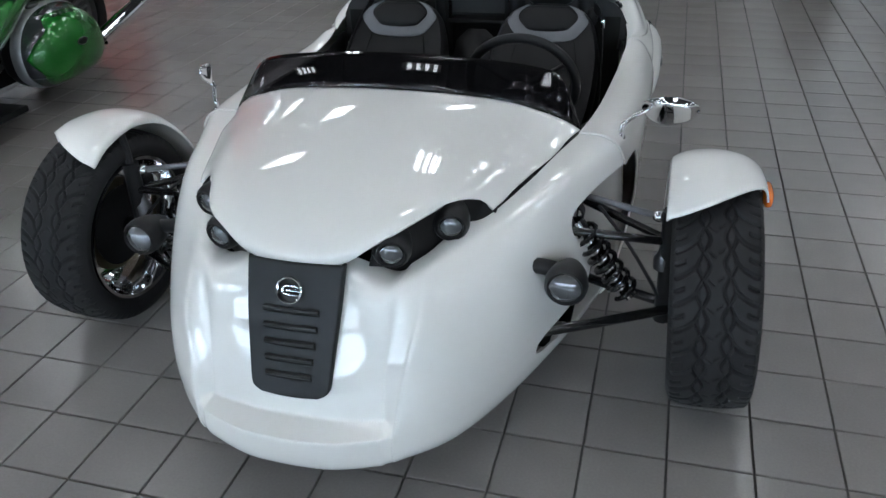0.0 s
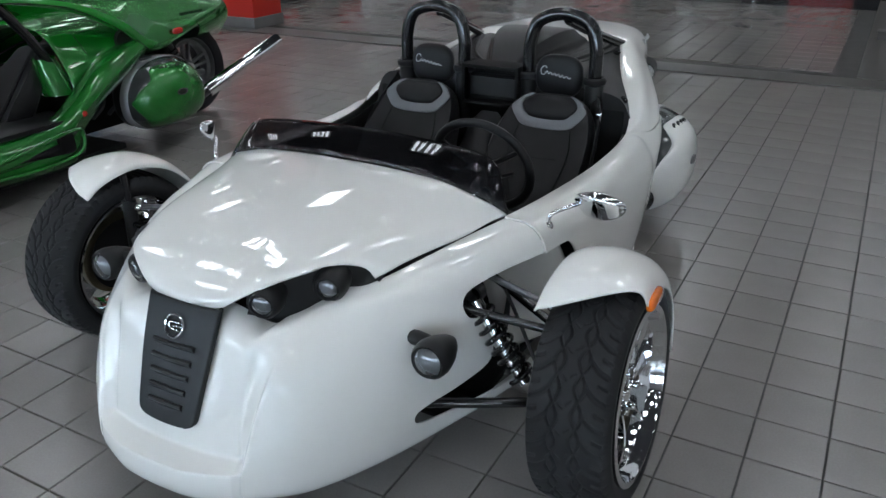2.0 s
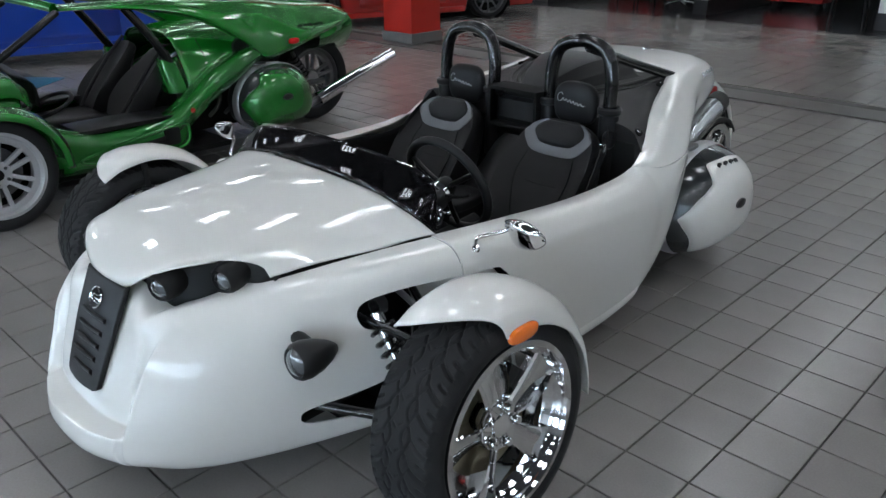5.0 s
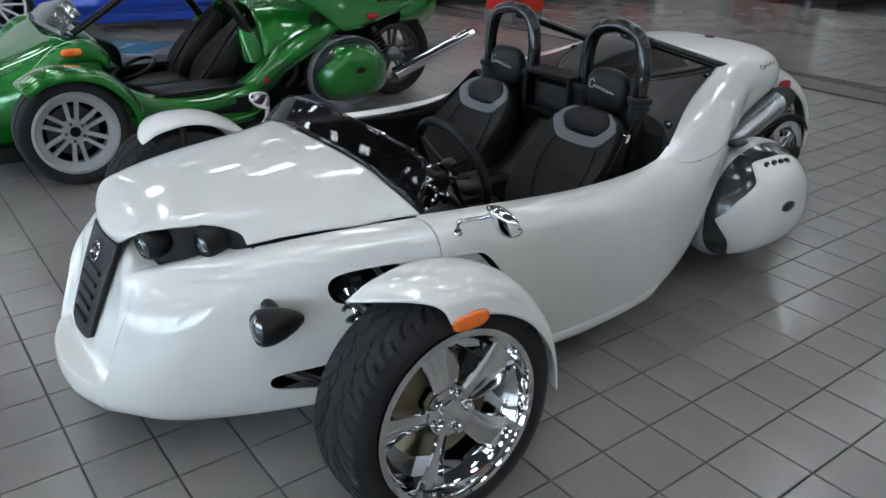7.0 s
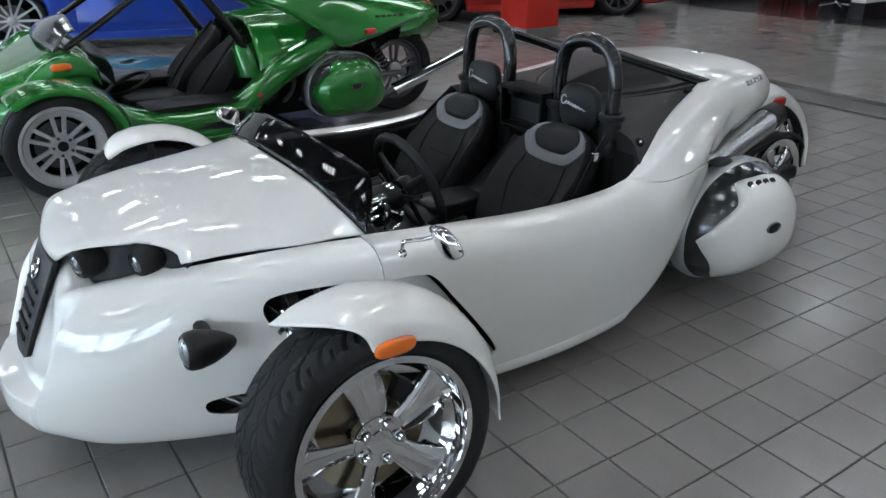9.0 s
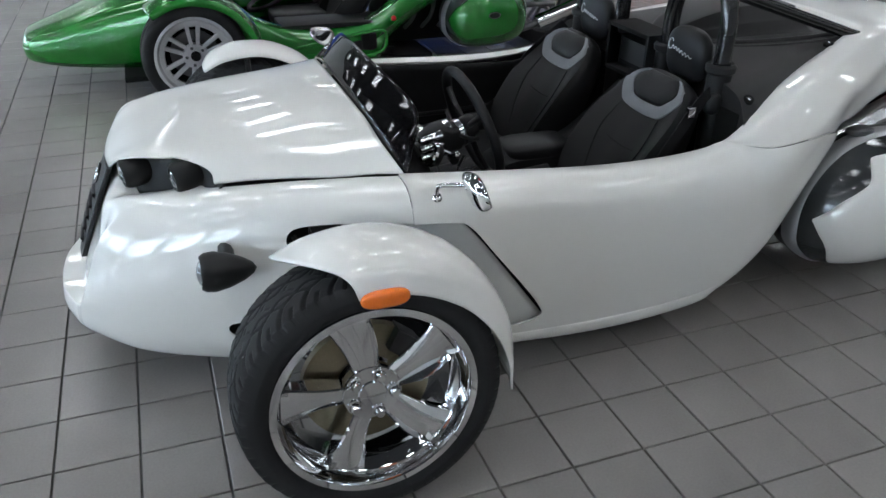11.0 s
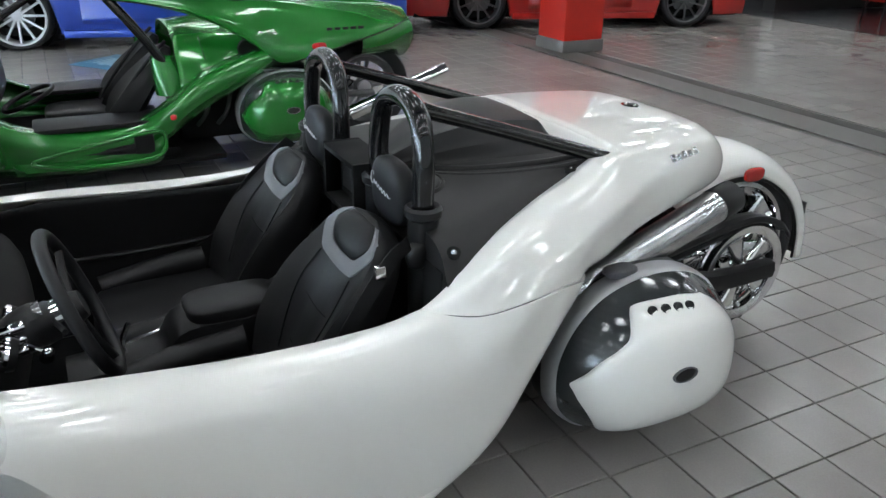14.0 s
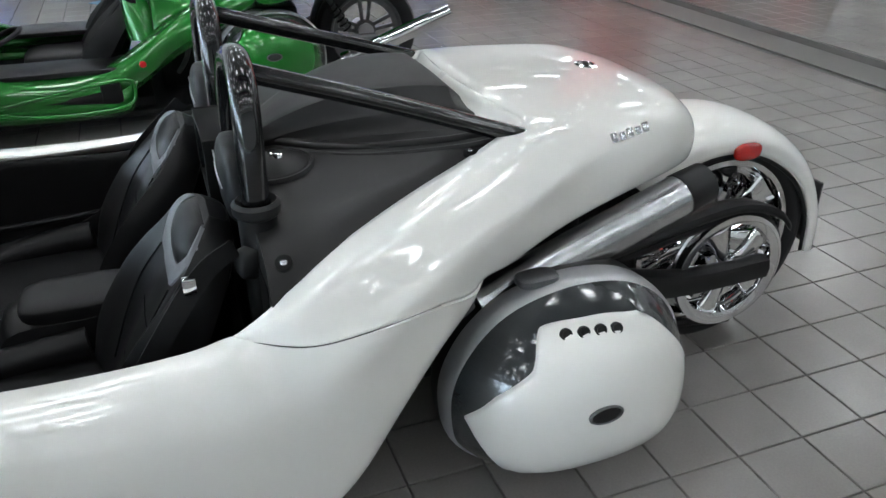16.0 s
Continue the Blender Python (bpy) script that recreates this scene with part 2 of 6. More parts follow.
def pillow(cx, cy, cz, sx, sy, sz, e=0.45, nu=24, nv=14):
    """A rounded box (superellipsoid) with half sizes sx, sy, sz."""
    def p(c, k):
        return math.copysign(abs(c) ** k, c)
    rows = []
    for i in range(nu):
        a = 2 * math.pi * i / nu
        rows.append([(cx + sx * p(math.cos(b), e) * p(math.cos(a), e), cy + sy * p(math.cos(b), e) * p(math.sin(a), e), cz + sz * p(math.sin(b), e))
                     for b in [math.pi * (j / nv - 0.5) for j in range(nv + 1)]])
    return Shape().grid(rows, wrap_u=True)


def plate(outline, thick, normal_axis="x"):
    """A flat plate with the outline (pairs) in the plane across the axis, centred on it, with a small edge."""
    def at(a, b, h):
        return {"x": (h, a, b), "y": (a, h, b), "z": (a, b, h)}[normal_axis]
    ca, cb = sum(q[0] for q in outline) / len(outline), sum(q[1] for q in outline) / len(outline)
    small = [(ca + (a - ca) * 0.97, cb + (b - cb) * 0.97) for a, b in outline]
    h = thick / 2
    rings = [[at(a, b, -h) for a, b in small], [at(a, b, -h * 0.6) for a, b in outline], [at(a, b, h * 0.6) for a, b in outline], [at(a, b, h) for a, b in small]]
    s = Shape().grid(rings, wrap_v=True)
    return s.cap(rings[0]).cap(rings[-1])


def part(name, shape, material, parent, label="", sharp=40, solid=0.0, at=None):
    me = shape if isinstance(shape, bpy.types.Mesh) else shape.mesh(name, material, sharp)
    ob = new(name, me)
    ob.parent = parent
    if at is not None:
        ob.matrix_basis = at
    if solid:
        md = ob.modifiers.new("thickness", "SOLIDIFY")
        md.thickness, md.offset = solid, -1
    if label:
        ob["label"] = label
    return ob


def thing(name, label, category, m=None, group="", kind=""):
    ob = new(name)
    ob.empty_display_size = 0.1
    if m is not None:
        ob.matrix_basis = m
    return tagged(ob, label, category, group, kind)


def single(name, shape, material, label, category, group="", kind="", sharp=40):
    ob = new(name, shape.mesh(name, material, sharp))
    return tagged(ob, label, category, group, kind)


def text_part(name, words, size, material, parent, m, label="", extrude=0.001, bold=0.0, shear=0.0):
    """Raised lettering in the built-in font, as a mesh."""
    cu = bpy.data.curves.new(name, "FONT")
    cu.body, cu.size, cu.extrude, cu.align_x, cu.align_y, cu.offset, cu.shear = words, size, extrude, "CENTER", "CENTER", bold, shear
    tmp = bpy.data.objects.new(name, cu)
    me = bpy.data.meshes.new_from_object(tmp)
    bpy.data.objects.remove(tmp)
    bpy.data.curves.remove(cu)
    me.name = name
    me.materials.clear()
    me.materials.append(material)
    ob = part(name, me, material, parent, label)
    ob.matrix_basis = m
    return ob


# ---- the room ----
def slab(name, x0, x1, y0, y1, z0, z1, material, label="", kind="structure", bevel=0.0):
    return single(name, block(x0, x1, y0, y1, z0, z1, bevel), material, label or name.replace("_", " "), "", "", kind)


BAND_Y0, BAND_Y1 = 5.22, 5.56
slab("ground", ROOM_X0, ROOM_X1, ROOM_Y0, ROOM_Y1, -0.3, -0.012, GROUT, "dark grout bed under the showroom floor")
slab("floor_band", ROOM_X0, ROOM_X1, BAND_Y0, BAND_Y1, -0.012, 0.0, BAND, "dark grey stone band across the floor")
slab("floor_office", ROOM_X0, ROOM_X1, 9.85, ROOM_Y1, -0.012, 0.0, DARKFLOOR, "dark glossy office floor")
slab("ceiling", ROOM_X0 - 0.2, ROOM_X1 + 0.2, ROOM_Y0 - 0.2, ROOM_Y1 + 0.2, ROOM_Z, ROOM_Z + 0.15, CEIL, "dark painted open ceiling")
slab("wall_north", ROOM_X0, ROOM_X1, ROOM_Y1, ROOM_Y1 + 0.2, -0.3, ROOM_Z, WALL, "plain white rear wall")
slab("wall_west", ROOM_X0 - 0.2, ROOM_X0, ROOM_Y0, ROOM_Y1, -0.3, ROOM_Z, WALL, "plain white side wall")


def glazed_wall(name, fixed, lo, hi, axis):
    """A wall with a row of tall glazed openings from a low sill to a head, in aluminium frames."""
    sill, head, t = 0.8, 2.7, 0.2
    out = -t if fixed < 0 else t

    def b(a0, a1, z0, z1, d0=0.0, d1=1.0):
        p, q = sorted((fixed + out * d0, fixed + out * d1))
        return block(a0, a1, p, q, z0, z1, 0) if axis == "x" else block(p, q, a0, a1, z0, z1, 0)
    s = b(lo, hi, -0.3, sill).join(b(lo, hi, head, ROOM_Z))
    n = int((hi - lo) // 2.4)
    step = (hi - lo) / n
    for i in range(n + 1):
        a = lo + i * step
        s.join(b(max(lo, a - 0.3), min(hi, a + 0.3), sill, head))
    single(name, s, GREYWALL, "grey wall with a row of tall windows", "wall", "", "structure")
    for i in range(n):
        a0, a1 = lo + i * step + 0.3, lo + (i + 1) * step - 0.3
        w = thing("window", "tall aluminium window with a grid of panes", "window", None, "showroom windows", "structure")
        f = b(a0, a1, sill, sill + 0.06, 0.3, 0.7).join(b(a0, a1, head - 0.06, head, 0.3, 0.7))
        for k in range(4):
            c = a0 + (a1 - a0 - 0.05) * k / 3
            f.join(b(c, c + 0.05, sill + 0.06, head - 0.06, 0.3, 0.7))
        for z in (1.4, 2.05):
            f.join(b(a0, a1, z, z + 0.05, 0.32, 0.68))
        part("window_frame", f, FRAME, w)
        pane = part("pane", b(a0, a1, sill, head, 0.48, 0.52), PANE, w)
        pane.visible_shadow = False


glazed_wall("wall_south", ROOM_Y0, ROOM_X0, ROOM_X1, "x")
slab("wall_east", ROOM_X1, ROOM_X1 + 0.2, ROOM_Y0, ROOM_Y1, -0.3, ROOM_Z, WALL, "plain white side wall")
back = single("backdrop", block(ROOM_X0 - 8, ROOM_X1 + 8, ROOM_Y0 - 6.2, ROOM_Y0 - 6, -0.3, 9, 0),
              DAY, "bright overcast daylight outside the windows", "", "", "structure")
for i in range(3):
    area_lamp("daylight", pose(-11 + 8 * i, ROOM_Y0 - 0.35, 1.75, -90, 0, 180), 7.8, 2.0, WINDOW_WATTS, (0.74, 0.87, 1.0))

lamp0 = thing("ceiling_light", "white recessed fluorescent ceiling light", "ceiling light", pose(0, 0, ROOM_Z), "ceiling lights")
louvre_frame = block(-0.31, -0.28, -0.31, 0.31, -0.04, 0.0, 0.004).join(block(0.28, 0.31, -0.31, 0.31, -0.04, 0.0, 0.004)).join(block(-0.28, 0.28, -0.31, -0.28, -0.04, 0.0, 0.004)).join(block(-0.28, 0.28, 0.28, 0.31, -0.04, 0.0, 0.004))
for k in range(3):
    louvre_frame.join(block(-0.147 + 0.14 * k, -0.133 + 0.14 * k, -0.28, 0.28, -0.04, -0.002, 0))
part("frame", louvre_frame, WALL, lamp0)
part("reflector", block(-0.279, 0.279, -0.279, 0.279, -0.0015, 0.0, 0), GREYWALL, lamp0)
for k in range(4):
    part("diffuser", block(-0.242 + 0.14 * k, -0.178 + 0.14 * k, -0.285, 0.285, -0.014, -0.002, 0), LAMPGLOW, lamp0)
LX = [-13.35 + 2.5 * k for k in range(9)]
LY = [-7.9 + 2.0 * k for k in range(11)]
for i, x in enumerate(LX):
    for j, y in enumerate(LY):
        if i or j:
            copy_thing(lamp0, pose(x, y, ROOM_Z))
lamp0.matrix_basis = pose(LX[0], LY[0], ROOM_Z)

# red square column on a grey base
col = thing("column", "red painted square column on a grey base", "column", pose(-5.25, 5.62, 0), "", "structure")
part("shaft", block(-0.245, 0.245, -0.245, 0.245, 0.12, ROOM_Z, 0.006), PILLAR, col)
part("base", block(-0.26, 0.26, -0.26, 0.26, 0.0, 0.12, 0.004), GREYBASE, col, "grey base")

# office fronts: white stub walls with black bases
for k, (x0, x1, y0, y1) in enumerate(((-6.98, -6.78, 10.4, 14.6), (-3.98, -3.78, 10.4, 14.6), (-1.38, -1.18, 10.4, 14.6), (1.9, 2.1, 10.75, 14.6))):
    slab(f"wall_office_{k + 1}", x0, x1, y0, y1, 0.22, ROOM_Z, WALL, "white office partition")
    slab(f"baseboard_{k + 1}", x0 - 0.012, x1 + 0.012, y0 - 0.012, y1, 0.0, 0.22, BASEB, "black baseboard")


# ---- wheels ----
def tyre(radius, width, rim, seg=660, n_across=80, pitch=15, depth=0.008):
    """Low-profile tyre round x with chained lozenges and swept shoulder grooves cut into the tread."""
    w = width / 2
    rows = []
    side = [(rim, 0.76), (rim + 0.012, 0.93), (rim + (radius - rim) * 0.3, 1.01), (rim + (radius - rim) * 0.5, 1.025), (rim + (radius - rim) * 0.52, 1.02), (radius - 0.03, 1.0), (radius - 0.012, 0.92)]

    def groove(d, half):
        return max(0.0, min(1.0, (half - d) / 0.018))
    for k in range(seg):
        a = 2 * math.pi * k / seg
        c, s = math.cos(a), math.sin(a)
        ring = [(-w * o, r * c, r * s) for r, o in side]
        for j in range(n_across + 1):
            u = -0.88 + 1.76 * j / n_across
            au = abs(u)
            r = radius - 0.012 * au ** 2.5
            th = pitch * a + (0.5 if u > 0 else 0.0)
            swing = 0.125 * math.sin(th) * (0.75 + 0.25 * abs(math.sin(th)))
            g = max(groove(abs(au - 0.29 - swing), 0.04), groove(abs(au - 0.29 + swing), 0.036))
            lean = (th / math.pi + 0.12 - 1.9 * max(0, au - 0.36) + 1.5 * max(0, au - 0.36) ** 2) % 1
            if au > 0.36:
                g = max(g, groove(abs(lean - 0.5) * 0.42, 0.044))
            half_lean = (th / math.pi + 0.62 - 1.9 * max(0, au - 0.36) + 1.5 * max(0, au - 0.36) ** 2) % 1
            if au > 0.66:
                g = max(g, groove(abs(half_lean - 0.5) * 0.42, 0.034))
            sipe = (th / math.pi + 0.3 + 1.2 * au) % 1
            if 0.03 < au < 0.16:
                g = max(g, 0.7 * groove(abs(sipe - 0.5) * 0.68, 0.022))
            r -= depth * g
            ring.append((w * u, r * c, r * s))
        ring += [(w * o, r * c, r * s) for r, o in side[::-1]]
        rows.append(ring)
    return Shape().grid(rows, wrap_u=True, wrap_v=True)


def spoke_wheel(r, face, depth, spokes=5, fork=0.12, root=0.05, tip=0.045):
    """Rim barrel and lip, outer face at +x = face; returns barrel and one spoke."""
    lip = lathe([(r + 0.012, face - 0.004), (r + 0.012, face + 0.004), (r - 0.004, face + 0.006), (r - 0.010, face - 0.006), (r - 0.014, face - 0.03), (r - 0.02, face - 0.036),
                 (r - 0.034, face - depth), (r - 0.03, face - depth - 0.06), (r - 0.016, face - depth - 0.11), (r - 0.004, face - depth - 0.135), (r + 0.006, face - depth - 0.138), (r, face - 0.03)], 72)
    h = face - depth * 0.8
    rows = []
    for t in (0.0, 0.25, 0.5, 0.75, 0.9, 1.0):
        rad = 0.045 + (r - 0.018 - 0.045) * t
        wd = 0.026 + 0.024 * t ** 1.2
        off = 0.014 * math.sin(t * 2.4) - 0.010 * t
        hx = h + 0.006 + 0.012 * t ** 2
        curl = 0.02 * math.sin(math.pi * min(1, t * 1.05)) + .001
        rows.append([(hx - 0.034, off - wd + .004, rad), (hx - 0.012, off - wd, rad), (hx - 0.006, off - wd + .006, rad), (hx - .006, off + wd * .2, rad), (hx - .004, off + wd * .78, rad),
                     (hx + curl, off + wd - .004, rad), (hx + curl - .003, off + wd, rad), (hx - 0.034, off + wd - .004, rad)])
    s = loft(rows, 4, 1, True).cap(rows[0]).cap(rows[-1])
    return lip, s


FRONT_R = 0.305
FTYRE = tyre(FRONT_R, 0.2, 0.222).mesh("tyre", RUBBER, 70)


def turned(k, n):
    return pose(0, 0, 0, 360 * k / n, 0, 0)


def front_wheel(parent, x, y, side, rim_mat):
    """Wheel with five twin spokes, brake disc and caliper; side +1 faces +x."""
    m = pose(x, y, FRONT_R + .004, 0, -4, 0 if side > 0 else 180)
    wheel = part("wheel", lathe([(0.068, 0.03), (0.07, 0.05), (0.066, 0.058), (0.034, 0.060), (0.031, 0.064), (0.0, 0.065), (0.0, 0.0), (0.068, 0.0)], 36, closed=False), rim_mat, parent, at=m)
    part("tyre", FTYRE, RUBBER, wheel)
    lip, spoke = spoke_wheel(0.222, 0.098, 0.055)
    part("rim", lip, rim_mat, wheel)
    me = spoke.mesh("spoke", rim_mat, 50)
    nut = lathe([(0.016, 0.058), (0.017, 0.0625), (0.014, 0.063), (0.0125, 0.06), (0.0115, 0.06), (0.0115, 0.074), (0.009, 0.078), (0.0, 0.078)], 12, closed=False).moved(Matrix.Translation((0, 0, 0.050))).mesh("lug_nut", CHROME, 30)
    for k in range(5):
        part("spoke", me, rim_mat, wheel, at=turned(k + 0.2, 5))
        part("lug_nut", nut, CHROME, wheel, at=turned(k + 0.7, 5))
    part("brake_disc", lathe([(0.07, -0.01), (0.15, -0.01), (0.15, 0.012), (0.07, 0.012)], 48), BRASS, wheel, "dull brass brake disc")
    # black plate added over the disc's inner face to keep the wheel's inside dark
    part("disc_backing", lathe([(0.03, -0.016), (0.125, -0.02), (0.13, -0.028), (0.05, -0.04), (0.03, -0.05)], 40), DARK, wheel, "black plate added to darken the inside of the wheel")
    arc = [(a, r) for r in (0.155, 0.10) for a in ((-32, -10, 10, 32) if r > 0.12 else (32, 10, -10, -32))]
    cal = plate([(r * math.sin(radians(a)), r * math.cos(radians(a))) for a, r in arc], 0.05, "x").moved(pose(0.012, 0, 0, -60 * side, 0, 0))
    part("caliper", cal, BLACK, wheel, "black brake caliper")
    return wheel


# ---- the white trike ----
trike = thing("three_wheeled_roadster", "pearl white open three-wheeled roadster with black seats", "three-wheeler", Matrix.Diagonal((.99, .995, .982, 1)))
SIDE = [
    [(0, -.59, .122), (0, -.668, .115), (0, -.724, .165), (0, -.722, .228), (0, -.654, .25), (0, -.634, .32), (0, -.576, .45), (0, -.522, .555), (0, -.48, .578)],
    [(.10, -.585, .12), (.10, -.66, .113), (.104, -.716, .165), (.104, -.714, .228), (.101, -.65, .25), (.10, -.629, .33), (.10, -.575, .45), (.102, -.522, .555), (.10, -.475, .577)],
    [(.18, -.56, .118), (.19, -.63, .113), (.201, -.684, .168), (.203, -.682, .229), (.198, -.633, .252), (.198, -.614, .33), (.2, -.576, .44), (.196, -.548, .533), (.205, -.46, .54)],
    [(.222, -.54, .12), (.235, -.602, .116), (.25, -.655, .17), (.253, -.655, .228), (.262, -.642, .28), (.270, -.612, .357), (.285, -.568, .46), (.30, -.455, .56), (.285, -.365, .574)],
    [(.31, -.46, .114), (.335, -.515, .115), (.352, -.553, .175), (.358, -.557, .235), (.36, -.552, .295), (.358, -.534, .38), (.352, -.482, .485), (.338, -.385, .573), (.315, -.305, .588)],
    [(.40, -.31, .105), (.43, -.345, .118), (.45, -.375, .19), (.457, -.38, .25), (.46, -.378, .32), (.457, -.365, .41), (.445, -.335, .51), (.42, -.30, .578), (.37, -.275, .60)],
    [(.48, -.12, .11), (.515, -.14, .125), (.535, -.155, .2), (.545, -.16, .27), (.55, -.16, .35), (.548, -.155, .44), (.534, -.14, .545), (.50, -.125, .605), (.44, -.11, .622)],
    [(.53, .04, .115), (.575, .04, .128), (.60, .04, .2), (.61, .04, .28), (.617, .04, .36), (.614, .04, .46), (.592, .04, .57), (.55, .04, .618), (.482, .04, .63)],
    [(.56, .175, .115), (.61, .175, .128), (.635, .175, .2), (.65, .175, .28), (.66, .175, .37), (.658, .175, .48), (.637, .175, .585), (.592, .175, .628), (.522, .175, .634)],
    [(.57, .42, .11), (.635, .42, .122), (.655, .42, .2), (.668, .42, .29), (.675, .42, .40), (.675, .42, .54), (.661, .42, .584), (.62, .42, .626), (.552, .42, .622)],
    [(.575, .75, .10), (.645, .75, .108), (.66, .75, .2), (.675, .75, .3), (.682, .75, .40), (.683, .75, .52), (.669, .75, .563), (.634, .75, .609), (.566, .75, .602)],
    [(.57, 1.0, .10), (.64, 1.0, .106), (.66, 1.0, .20), (.675, 1.01, .31), (.685, 1.02, .40), (.686, 1.02, .495), (.671, 1.015, .54), (.638, 1.008, .598), (.572, 1.0, .592)],
    [(.56, 1.15, .11), (.63, 1.16, .118), (.655, 1.17, .21), (.672, 1.15, .325), (.683, 1.16, .42), (.684, 1.165, .512), (.667, 1.16, .558), (.632, 1.142, .622), (.598, 1.13, .628)],
    [(.55, 1.31, .235), (.62, 1.325, .24), (.648, 1.32, .33), (.665, 1.295, .42), (.676, 1.30, .50), (.672, 1.295, .575), (.65, 1.28, .645), (.612, 1.255, .69), (.568, 1.228, .698)],
    [(.53, 1.40, .38), (.598, 1.41, .385), (.625, 1.41, .45), (.641, 1.415, .51), (.65, 1.415, .57), (.642, 1.412, .63), (.613, 1.395, .70), (.565, 1.375, .74), (.49, 1.36, .745)],
    [(.49, 1.53, .53), (.555, 1.54, .535), (.58, 1.55, .575), (.59, 1.555, .612), (.595, 1.555, .652), (.587, 1.55, .70), (.56, 1.535, .75), (.515, 1.51, .778), (.44, 1.49, .78)],
    [(.42, 1.68, .60), (.485, 1.69, .595), (.51, 1.695, .63), (.52, 1.70, .665), (.525, 1.70, .70), (.517, 1.70, .742), (.492, 1.69, .786), (.45, 1.665, .815), (.385, 1.64, .82)],
    [(.34, 1.86, .64), (.405, 1.87, .63), (.43, 1.87, .663), (.44, 1.87, .698), (.445, 1.87, .735), (.437, 1.87, .78), (.418, 1.855, .826), (.385, 1.825, .855), (.335, 1.80, .864)],
]

# the arch behind the cockpit has a flat top face and a flat outer face that meet in a soft ridge
for row in SIDE[13:]:
    p2, p5, p7 = (np.array(row[k]) for k in (2, 5, 7))
    for k, flat, keep in ((3, p2 + (p5 - p2) / 3, .1), (4, p2 + (p5 - p2) * 2 / 3, .05), (6, (p5 + p7) / 2, .1)):
        row[k] = tuple(flat * (1 - keep) + np.array(row[k]) * keep)


def evened(rows, first, last, amount):
    """Sections drawn towards the parabola through their neighbours, column by column."""
    net = np.array(rows)
    way = np.concatenate(([0], np.cumsum(np.linalg.norm(np.diff(net[:, 5], axis=0), axis=1))))
    out = net.copy()
    for k in range(first, last + 1):
        at = slice(k - 2, k + 3)
        d = way[at] - way[k]
        a = np.stack((np.ones(5), d, d * d), 1)
        for j in range(net.shape[1]):
            fit = np.linalg.lstsq(a, net[at, j], rcond=None)[0][0]
            out[k, j] = net[k, j] + amount * (fit - net[k, j])
    return [[tuple(p) for p in row] for row in out.tolist()]


SIDE = evened(evened(SIDE, 10, 15, .8), 11, 15, .7)


def carved(shape, cutter, thick):
    """The mesh of a thin shell with the cutter's volume taken out of it."""
    ob = bpy.data.objects.new("shell", shape.mesh("shell", PEARL, 60))
    cu = bpy.data.objects.new("cutter", cutter.mesh("cutter", BLACK, 60))
    for o in (ob, cu):
        scene.collection.objects.link(o)
    md = ob.modifiers.new("thickness", "SOLIDIFY")
    md.thickness, md.offset = thick, -1
    md = ob.modifiers.new("opening", "BOOLEAN")
    md.operation, md.solver, md.object = "DIFFERENCE", "EXACT", cu
    dg = bpy.context.evaluated_depsgraph_get()
    me = bpy.data.meshes.new_from_object(ob.evaluated_get(dg))
    for o in (ob, cu):
        bpy.data.objects.remove(o)
    me.polygons.foreach_set("use_smooth", [True] * len(me.polygons))
    me.set_sharp_from_angle(angle=radians(40))
    return me


# opening for the front suspension and the recess behind the wheel, in (y, z)
OPEN = smooth_line([(-.108, .536), (-.127, .505), (-.112, .468), (-.07, .448), (-.047, .41), (-.035, .36), (-.05, .30), (-.16, .275), (-.258, .264), (-.289, .247), (-.272, .215),
                    (-.17, .197), (-.02, .182), (.15, .178), (.34, .185), (.485, .195), (.541, .216), (.532, .25), (.477, .33), (.385, .45), (.322, .53), (.27, .55), (.1, .554), (-.04, .549)], 4, True)


def prism(outline, x0, x1):
    rows = [[(x, y, z) for y, z in outline] for x in (x0, x1)]
    return Shape().grid(rows, wrap_v=True).cap(rows[0]).cap(rows[1])


# the face between the bumper's ledge and the lamps stands back from the flanks by a soft step
def between(a, b, f):
    return [tuple(np.array(p) * (1 - f) + np.array(q) * f) for p, q in zip(a, b)]


STEP_IN = between(SIDE[2][:4], SIDE[3][:4], .36) + [(.215, -.628, .256), (.215, -.609, .335), (.226, -.566, .442), (.237, -.524, .542), (.236, -.437, .553)]
STEP_OUT = between(SIDE[2][:4], SIDE[3][:4], .68) + [(.238, -.642, .266), (.246, -.614, .346), (.263, -.569, .45), (.273, -.496, .551), (.263, -.405, .563)]


def creased(row, inset):
    """A nose section with close points either side of the ledge's outer and inner edges."""
    p = [np.array(q) for q in row]
    if inset:
        extra = [p[3] + (p[4] - p[3]) * .16 + np.array((0, 0, .004)), p[4] + (p[3] - p[4]) * .16 - np.array((0, 0, .002)), p[4] + (p[5] - p[4]) * .18]
    else:
        q = smooth_line([tuple(v) for v in row], 8)
        extra = [np.array(q[27]), np.array(q[30]), np.array(q[34])]
    return [tuple(v) for v in p[:4] + extra[:2] + [p[4], extra[2]] + p[5:]]


NOSE = [creased(row, k < 4) for k, row in enumerate(SIDE[:3] + [STEP_IN, STEP_OUT] + SIDE[3:9])]
clip_half = relaxed(loft(NOSE, 7, 4), 71, 45, 2, True)
both = Shape().join(clip_half).join(clip_half.mirrored())
cut = prism(OPEN, 0.36, 0.8)
part("front_clip", carved(both, Shape().join(cut).join(cut.mirrored()), 0.006), PEARL, trike, "pearl white nose and front side panels")
GRID = np.array(SIDE)


